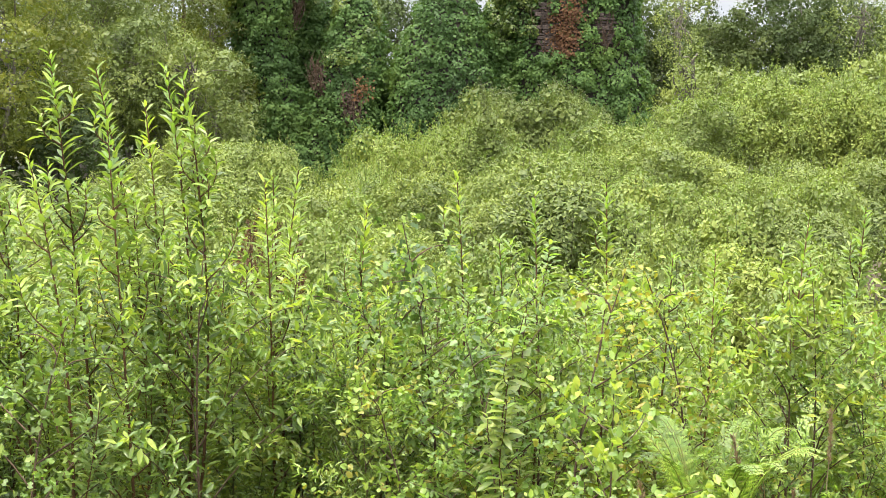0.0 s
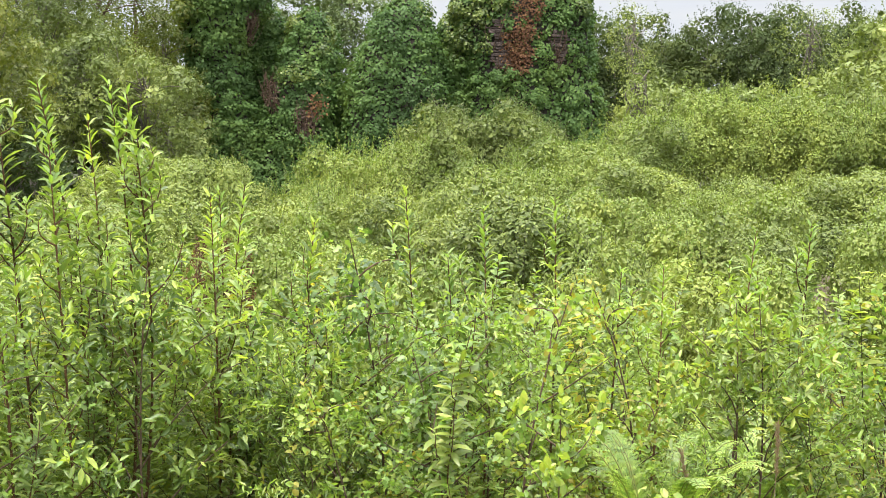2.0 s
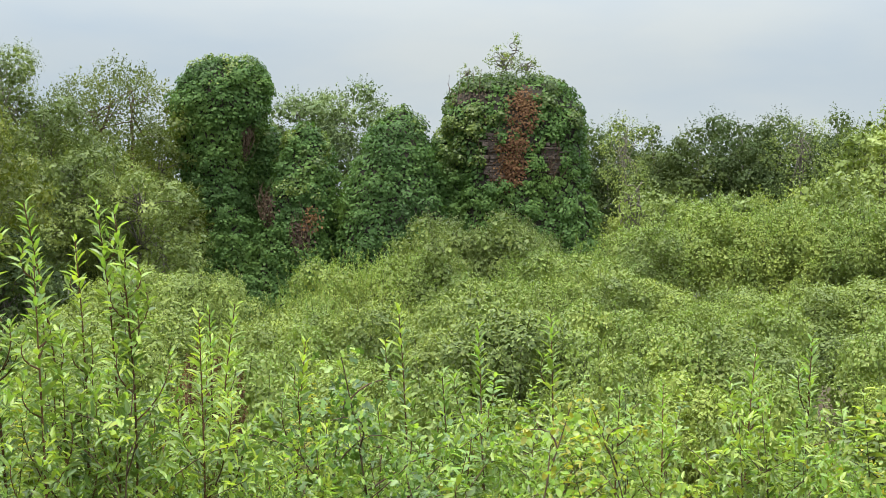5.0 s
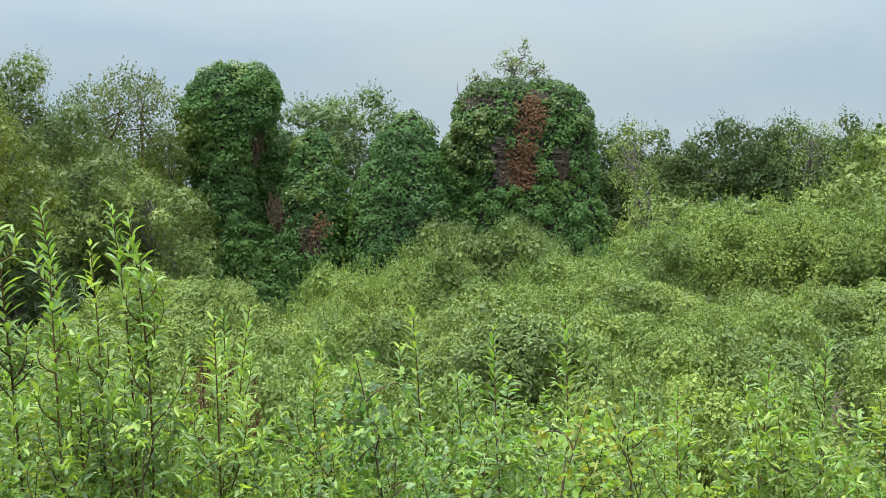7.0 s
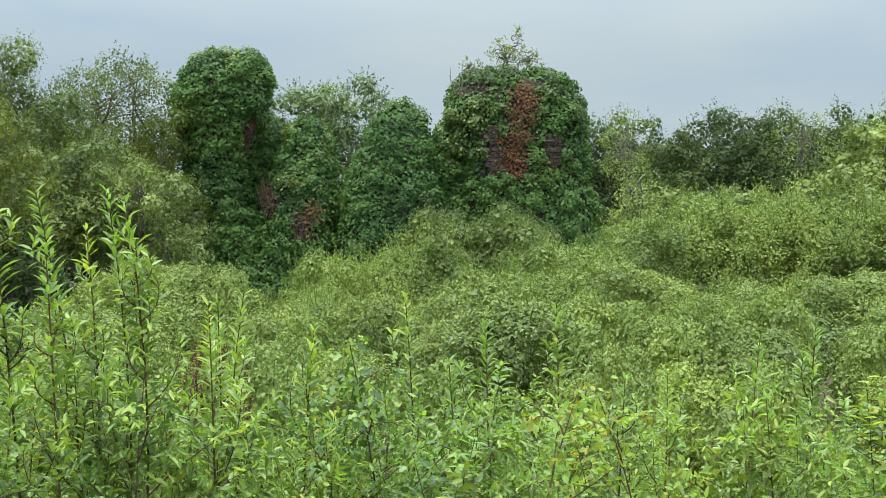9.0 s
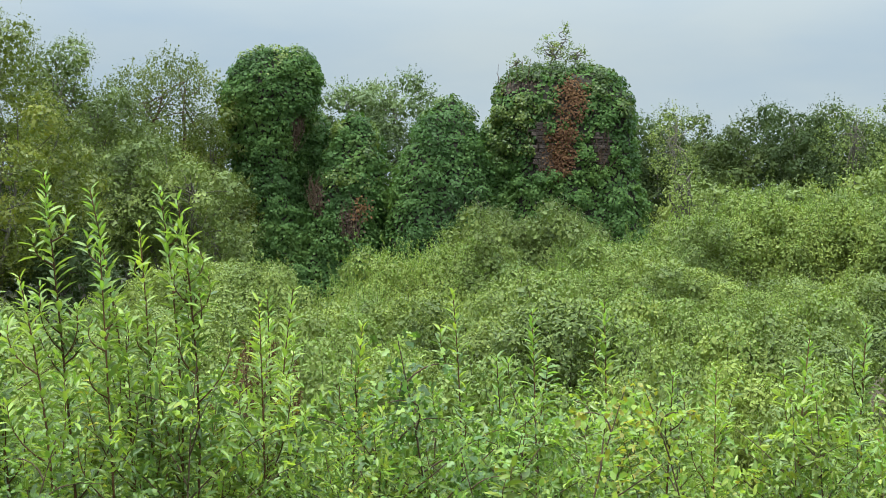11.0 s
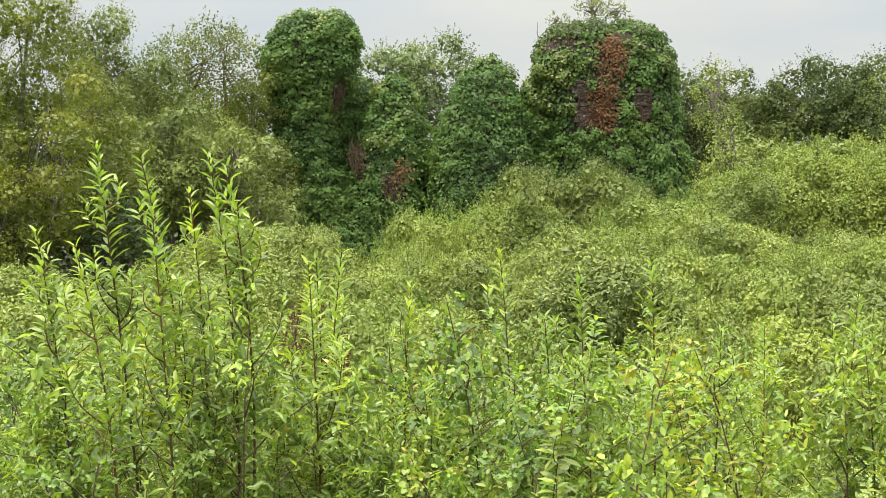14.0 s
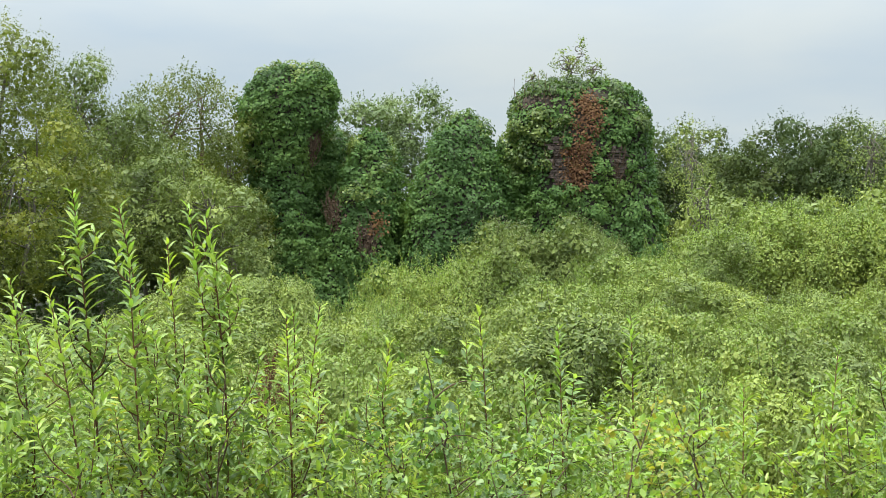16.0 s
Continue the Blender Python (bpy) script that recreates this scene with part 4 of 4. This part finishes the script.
def saplings():
    rng = np.random.default_rng(31)
    # the tall rods: x, y and z of the tip, foot's shift
    tall = [(-1.19, 3.80, 2.01, 0.10), (-1.06, 3.85, 1.96, 0.06), (-0.84, 3.85, 1.96, -0.06), (-0.765, 3.75, 1.93, -0.12), (-0.93, 3.95, 1.85, -0.02), (-0.99, 3.70, 1.80, 0.05),
            (-1.37, 3.75, 1.74, 0.10), (-1.20, 3.6, 1.70, 0.05), (-0.55, 4.0, 1.60, 0.0), (-0.47, 4.3, 1.62, 0.02), (-0.60, 4.6, 1.58, 0.02),
            (0.66, 4.5, 1.57, -0.05), (1.43, 4.5, 1.45, -0.04), (1.08, 4.5, 1.31, -0.08), (0.90, 4.4, 1.32, -0.06), (0.25, 4.3, 1.38, 0.02),
            (0.40, 4.6, 1.52, 0.0), (0.10, 4.6, 1.60, 0.0), (-0.22, 4.2, 1.50, 0.02), (1.75, 4.8, 1.45, 0.0)]
    for i, (x, y, z, shift) in enumerate(tall):
        foot = (x + shift, y + rng.uniform(-0.1, 0.2), float(ground_z(x, y)))
        willow_sapling(rng, foot, (x, y, z), "tall slim willow sapling with reddish stem" if z > 1.7 else "young willow sapling with pale upright tips",
                       singles=150 if i < 14 else 0, side_shoots=15 if z > 1.7 else 8, bare=0.2, leaf=0.062, ratio=0.27, lax=0.25, where=(0.30, 0.93) if z > 1.7 else (0.25, 0.85), reach=0.62 if z > 1.7 else 1.0, gap=0.0088)
    # a rank of lower ones between and behind
    for k in range(34):
        y = rng.uniform(3.5, 7.6)
        x = rng.uniform(-0.40, 0.43) * y
        z = 1.9 - y * rng.uniform(0.118, 0.185)
        gz = float(ground_z(x, y))
        if z - gz < 0.5:
            continue
        if -0.19 < x / y < -0.11 and y < 6.5:
            z = min(z, 1.9 - 0.135 * y)
        willow_sapling(rng, (x + rng.normal(0, 0.16), y, gz), (x, y + rng.normal(0, 0.12), z), "leafy young willow sapling in the scrub", side_shoots=int(rng.integers(9, 14)), bark=M_GREEN_STEM if rng.random() < 0.7 else M_TWIG, where=(0.15, 0.9), reach=0.75, leaf=rng.uniform(0.058, 0.076), ratio=rng.uniform(0.30, 0.46), bare=0.06, lax=rng.uniform(0.6, 1.3), pale=0.72, thick=0.0045, tips=M_YELLOW if k % 4 == 1 else M_YOUNG)


saplings()


def branchy_shrub(name, rng, height, spread, branches, size, width, outline, material, label, young_mat, young, steep=0.7, gap=0.034, stem=M_BARK, leaves=9):
    """A young shrub: brown stem, side branches leaning out at an angle, each feathered with short leafy twigs."""
    ob = thing(name, Matrix(), label, "bush", "low scrub")
    bend = rng.normal(0, 0.06, 3) * np.array([1, 1, 0])
    main = curve_points((0, 0, -0.1), (rng.normal(0, 0.06), rng.normal(0, 0.06), height), bend, 8)
    part_mesh("stem", tube_mesh("stem", [(main, np.linspace(0.0055, 0.0012, 8))], 6), stem, ob, "thin brown stem")
    B, A, N, L, Y = [], [], [], [], []
    for i in range(branches + 1):
        if i == branches:
            line, t = main[4:], 0.6
        else:
            t = 0.12 + 0.80 * (i + rng.random()) / branches
            a = 2.4 * i + rng.normal(0, 0.4)
            p, d = along(main, np.array([t]))
            reach = spread * (1.12 - t) ** 0.6 * rng.uniform(0.65, 1.2)
            end = p[0] + np.array([np.cos(a), np.sin(a), steep * rng.uniform(0.6, 1.4)]) * reach
            end[2] = min(end[2], height * (0.80 + 0.16 * t))
            line = curve_points(p[0], end, np.array([0, 0, 0.08 * reach]) + rng.normal(0, 0.02, 3), 6)
            part_mesh("branch", tube_mesh("branch", [(line, np.linspace(0.0024, 0.0008, 6))], 5), stem, ob)
        ln = np.linalg.norm(np.diff(line, axis=0), axis=1).sum()
        k = max(4, int(ln / gap))
        f = 0.18 + 0.82 * (np.arange(k) + rng.random(k)) / k
        P, D = along(line, np.clip(f, 0, 0.995))
        for p, d, ff in zip(P, D, f):
            side = unit(rng.normal(0, 1, 3) * np.array([1, 1, 0.5]) + 0.7 * d + np.array([0, 0, 0.15]))
            q = rng.random((leaves, 1))
            B.append(p + side * q * rng.uniform(0.04, 0.12) + rng.normal(0, 0.006, (leaves, 3)))
            A.append(0.6 * side + unit(rng.normal(0, 1, (leaves, 3))))
            N.append(np.array([0, 0, 0.8]) + rng.normal(0, 0.45, (leaves, 3)))
            L.append(size * rng.uniform(0.55, 1.25, leaves))
            Y.append(rng.random(leaves) < young * (0.25 + 1.5 * step(ff * (0.4 + 0.6 * t), 0.35, 0.85)))
    B, A, N, L, Y = (np.concatenate(v) for v in (B, A, N, L, Y))
    part_mesh("young_leaves", leaf_mesh("young_leaves", [(outline, B[Y], A[Y], N[Y], L[Y], L[Y] * width)]), young_mat, ob, "paler young leaves", "stuff")
    Y = ~Y
    part_mesh("foliage", leaf_mesh("foliage", [(outline, B[Y], A[Y], N[Y], L[Y], L[Y] * width)]), material, ob, "", "stuff")
    return ob


def near_shrubs():
    """Hawthorn, yellowing birch, sallow and bramble low in front."""
    rng = np.random.default_rng(41)
    kinds = [
        branchy_shrub("hawthorn_bush", rng, 1.0, 0.40, 15, 0.022, 0.75, LOBED, M_HAW, "young hawthorn with small lobed leaves", M_YOUNG, 0.30, gap=0.030),
        branchy_shrub("bramble_bush", rng, 0.8, 0.50, 14, 0.027, 0.72, OVAL, M_HAW, "arching bramble with pale young leaves", M_YOUNG, 0.45, steep=0.45, gap=0.036),
        branchy_shrub("birch_seedling", rng, 0.9, 0.30, 13, 0.019, 0.80, OVAL, M_YOUNG, "birch seedling with yellowing leaves", M_YELLOW, 0.40, gap=0.030),
        branchy_shrub("sallow_bush", rng, 1.1, 0.42, 16, 0.032, 0.40, OVAL, M_WILLOW, "broad-leaved sallow with oval leaves", M_YOUNG, 0.35, steep=0.9, gap=0.032),
        branchy_shrub("willow_bush", rng, 1.3, 0.38, 20, 0.036, 0.24, OVAL, M_WILLOW, "feathery willow bush with narrow pale leaves", M_YOUNG, 0.40, steep=1.1, gap=0.026),
        branchy_shrub("hawthorn_bush", rng, 1.2, 0.36, 18, 0.021, 0.72, OVAL, M_BUSH_LIGHT, "light green hawthorn sapling with spreading twigs", M_YOUNG, 0.40, steep=0.8, gap=0.028),
    ]
    heights = (1.0, 0.8, 0.9, 1.1, 1.3, 1.2)
    used = set()
    spots = [(2, -0.16, 3.45, 1.05), (0, 0.20, 3.6, 1.15), (2, 0.58, 3.9, 1.15), (2, 0.76, 4.1, 1.12), (1, 0.05, 3.2, 0.75), (3, -0.20, 3.9, 1.2), (1, 0.5, 3.4, 0.8), (3, 1.25, 4.0, 1.2)]
    for k in range(42):
        y = rng.uniform(3.3, 7.6)
        x = rng.uniform(-0.41, 0.44) * y
        top = 1.9 - y * rng.uniform(0.17, 0.27)
        if 0.16 < x / y < 0.36 and y < 3.75 or x < 0 and y < 4.3 and k % 3:
            continue
        spots.append((int(rng.choice(6, p=[0.28, 0.2, 0.14, 0.13, 0.05, 0.2])), x, y, max(0.35, top - float(ground_z(x, y)))))
    for k in range(42):
        y = rng.uniform(3.6, 7.4)
        x = rng.uniform(-0.41, 0.44) * y
        top = 1.9 - y * rng.uniform(0.132, 0.20)
        if (0.16 < x / y < 0.36 and y < 3.75) or (-0.19 < x / y < -0.11 and y < 6.4):
            top -= 0.05 * y
        spots.append((int(rng.choice((4, 3, 5, 0), p=[0.34, 0.22, 0.26, 0.18])), x, y, max(0.4, top - float(ground_z(x, y)))))
    # taller feathery willows crowd under the tall rods
    for k in range(16):
        y = rng.uniform(3.7, 5.4)
        x = rng.uniform(-0.40, -0.05) * y
        spots.append((4 if k % 3 else 3, x, y, 1.9 - y * rng.uniform(0.135, 0.19) - float(ground_z(x, y))))
    for kind, x, y, h in spots:
        s = h / heights[kind]
        m = at_ground(x, y, rng.uniform(0, 360), min(1.15, max(0.85, s)), 0, s)
        if kind in used:
            copy_thing(kinds[kind], m)
        else:
            kinds[kind].matrix_basis = m
            used.add(kind)
    for kind in range(len(kinds)):
        if kind not in used:
            kinds[kind].matrix_basis = at_ground(-1.4 + 0.5 * kind, 6.0)


near_shrubs()


def fern(rng, x, y, fronds, length, rise):
    """Bracken: arching fronds, each a midrib with paired toothed leaflets."""
    ob = thing("bracken_fern", at_ground(x, y, rng.uniform(0, 360)), "bright green bracken fern with arching fronds", "fern", "ferns")
    for i in range(fronds):
        a = i * 2.4 + rng.normal(0, 0.3)
        out_ = np.array([np.cos(a), np.sin(a), 0])
        k = 12
        t = np.linspace(0, 1, k)[:, None]
        line = out_ * length * (0.15 * t + 0.85 * t ** 1.6) + np.array([0, 0, 1]) * rise * (1.9 * t - 1.05 * t ** 2)
        frond = part_mesh("frond", tube_mesh("frond", [(line, np.linspace(0.005, 0.0012, k))], 4), M_GRASS, ob, "green arching midrib")
        B, A, N, L = [], [], [], []
        side = np.cross(out_, (0, 0, 1))
        for f in np.linspace(0.28, 0.99, 20):
            p, d = along(line, np.array([f]))
            ln = length * 0.34 * (1.05 - f) ** 0.8
            for sg in (-1, 1):
                pin = unit(side * sg + d[0] * 0.35)
                q = np.linspace(0.08, 1, 8)
                for s2 in (-1, 1):
                    B.append(p + pin * (q * ln)[:, None] + np.array([0, 0, -0.12]) * (q * q * ln)[:, None])
                    A.append(np.repeat((d[0] * s2 + pin * 0.5)[None], 8, 0))
                    N.append(np.repeat(np.cross(pin, d[0] * -sg)[None], 8, 0))
                    L.append(0.30 * ln * (1.08 - q) + 0.004)
        L = np.concatenate(L)
        part_mesh("leaflet_spray", leaf_mesh("leaflet_spray", [(QUAD, np.concatenate(B), np.concatenate(A), np.concatenate(N), L, L * 0.5)]), M_FERN, frond, "", "stuff")
    return ob


rng = np.random.default_rng(51)
for x, y, n, ln, rise in ((0.86, 3.5, 12, 0.32, 1.0), (0.12, 3.25, 7, 0.45, 0.55), (1.45, 4.6, 8, 0.55, 0.85), (1.15, 3.3, 6, 0.4, 0.5), (-0.1, 3.0, 6, 0.4, 0.45), (1.75, 5.2, 8, 0.55, 0.8)):
    fern(rng, x, y, n, ln, rise)


def grass_patch(name, rng, x0, x1, y0, y1, count, height, material, label, seed_heads=False):
    x, y = rng.uniform(x0, x1, count), rng.uniform(y0, y1, count)
    P = np.stack([x, y, ground_z(x, y)], -1)
    A = np.array([0, 0, 1.0]) + rng.normal(0, 0.42, (count, 3))
    N = rng.normal(0, 1, (count, 3)) * np.array([1, 1, 0.1])
    L = height * rng.uniform(0.6, 1.25, count)
    me = leaf_mesh(name, [(QUAD, P, A, N, L, 0.008 + 0.006 * rng.random(count))])
    me.materials.append(material)
    tagged(new(name, me), label, "grass", kind="stuff")


grass_patch("grass", rng, 1.4, 2.6, 7.0, 9.4, 7000, 0.42, M_GRASS, "tall green grass in a clearing of the scrub")
grass_patch("undergrowth_grass", rng, -3.4, 3.8, 2.4, 8.5, 9000, 0.42, M_GRASS, "rank grass growing under the saplings")


def ground_cover(rng, count):
    """Low leafy growth that hides the soil between the bushes."""
    y = rng.uniform(2.6, 19, count)
    x = rng.uniform(-0.43, 0.47, count) * y
    P = np.stack([x, y, ground_z(x, y) + 0.42 * rng.random(count) ** 1.3], -1)
    L = rng.uniform(0.035, 0.065, count)
    me = leaf_mesh("ground_cover", [(QUAD, P, rng.normal(0, 1, (count, 3)) * np.array([1, 1, 0.4]), np.array([0, 0, 0.9]) + rng.normal(0, 0.4, (count, 3)), L, L * 0.7)])
    me.materials.append(M_BUSH)
    tagged(new("ground_cover", me), "low leafy weeds covering the soil", "weeds", kind="stuff")


ground_cover(rng, 36000)


def meadow(rng, count):
    """Rough grass all round the bank, thinning with distance."""
    r, a = 1.6 + 34 * rng.random(count) ** 1.5, rng.random(count) * 2 * np.pi
    x, y = r * np.cos(a), r * np.sin(a)
    free = ~((y > 0) & (np.abs(x) < 0.40 * y + 0.2) & (y < 3.0))
    x, y = x[free], y[free]
    n = len(x)
    L = rng.uniform(0.16, 0.34, n)
    me = leaf_mesh("meadow_grass", [(QUAD, np.stack([x, y, ground_z(x, y)], -1), np.array([0, 0, 1.0]) + rng.normal(0, 0.5, (n, 3)), rng.normal(0, 1, (n, 3)) * np.array([1, 1, 0.1]), L, 0.016)])
    me.materials.append(M_GRASS)
    tagged(new("meadow_grass", me), "rough grass on the bank around the scrub", "grass", kind="stuff")


meadow(rng, 26000)


def seed_head(rng, x, y, h):
    """A dry grass plume on its stalk."""
    ob = thing("grass_plume", at_ground(x, y), "tan feathery grass seed head on a thin stalk", "grass", "grass plumes")
    line = curve_points((0, 0, 0), (rng.normal(0, 0.08), rng.normal(0, 0.05), h), (0.03, 0, 0), 8)
    part_mesh("stalk", tube_mesh("stalk", [(line, np.linspace(0.003, 0.001, 8))], 4), M_STRAW, ob)
    P, D = along(line, rng.uniform(0.80, 0.995, 160))
    A = D + rng.normal(0, 0.35, (160, 3))
    part_mesh("plume", leaf_mesh("plume", [(QUAD, P, A, rng.normal(0, 1, (160, 3)), 0.022, 0.004)]), M_STRAW, ob, "", "stuff")


for x, y, h in ((1.00, 3.45, 0.86), (1.12, 3.4, 0.72), (1.06, 3.6, 0.80), (1.18, 3.7, 0.9), (0.6, 3.3, 0.75), (1.9, 5.0, 1.1)):
    seed_head(rng, x, y, h)


def dock(rng, x, y, h):
    """A dead dock: stiff branched stalk crowded with rusty seeds."""
    ob = thing("dead_dock", at_ground(x, y), "rust-brown dead dock stalk full of seeds", "weed", "dead docks")
    stems = [(curve_points((0, 0, -0.05), (0.04, 0, h), (0.02, 0, 0), 6), np.linspace(0.006, 0.002, 6))]
    for i in range(7):
        z = h * rng.uniform(0.45, 0.85)
        a = rng.random() * 6.28
        stems.append((curve_points((0.02, 0, z), (0.02 + 0.12 * np.cos(a), 0.12 * np.sin(a), z + h * 0.25), (0, 0, 0), 5), np.linspace(0.003, 0.001, 5)))
    for s in stems:
        part_mesh("stalk", tube_mesh("stalk", [s], 4), M_BARK, ob)
    B = np.concatenate([along(np.asarray(l), rng.uniform(0.3, 1, 90))[0] for l, _ in stems]) + rng.normal(0, 0.008, (90 * len(stems), 3))
    n = len(B)
    part_mesh("seed_spray", leaf_mesh("seed_spray", [(QUAD, B, rng.normal(0, 1, (n, 3)), rng.normal(0, 1, (n, 3)), 0.016, 0.012)]), M_RED, ob, "rust-red seeds", "stuff")


for x, y, h in ((-1.02, 6.6, 1.42), (-0.90, 6.5, 1.36), (-1.15, 6.8, 1.40), (-0.80, 6.7, 1.30)):
    dock(rng, x, y, h)


def bare_patch():
    """A strip of trodden bare soil in the scrub, a few centimetres proud."""
    n = 26
    a = np.arange(n) / n * 2 * np.pi
    verts = [(4.60, 12.2, float(ground_z(4.60, 12.2)) + 0.10)]
    for s, dz in ((0.5, 0.08), (1.0, -0.03)):
        for t in a:
            w = 1 + 0.18 * math.sin(3 * t + 1) + 0.1 * math.sin(7 * t)
            x, y = 4.60 + 0.42 * s * w * math.cos(t), 12.2 + 0.8 * s * w * math.sin(t)
            verts.append((x, y, float(ground_z(x, y)) + dz))
    i = np.arange(n)
    tri = np.stack([np.zeros(n, int), 1 + i, 1 + (i + 1) % n], -1)
    quad = np.stack([1 + i, 1 + n + i, 1 + n + (i + 1) % n, 1 + (i + 1) % n], -1)
    me = mesh_from("bare_soil", np.array(verts), [tri, quad], True)
    me.materials.append(M_BARE)
    tagged(new("bare_soil", me), "patch of pale trodden bare soil", "soil", kind="structure")


bare_patch()
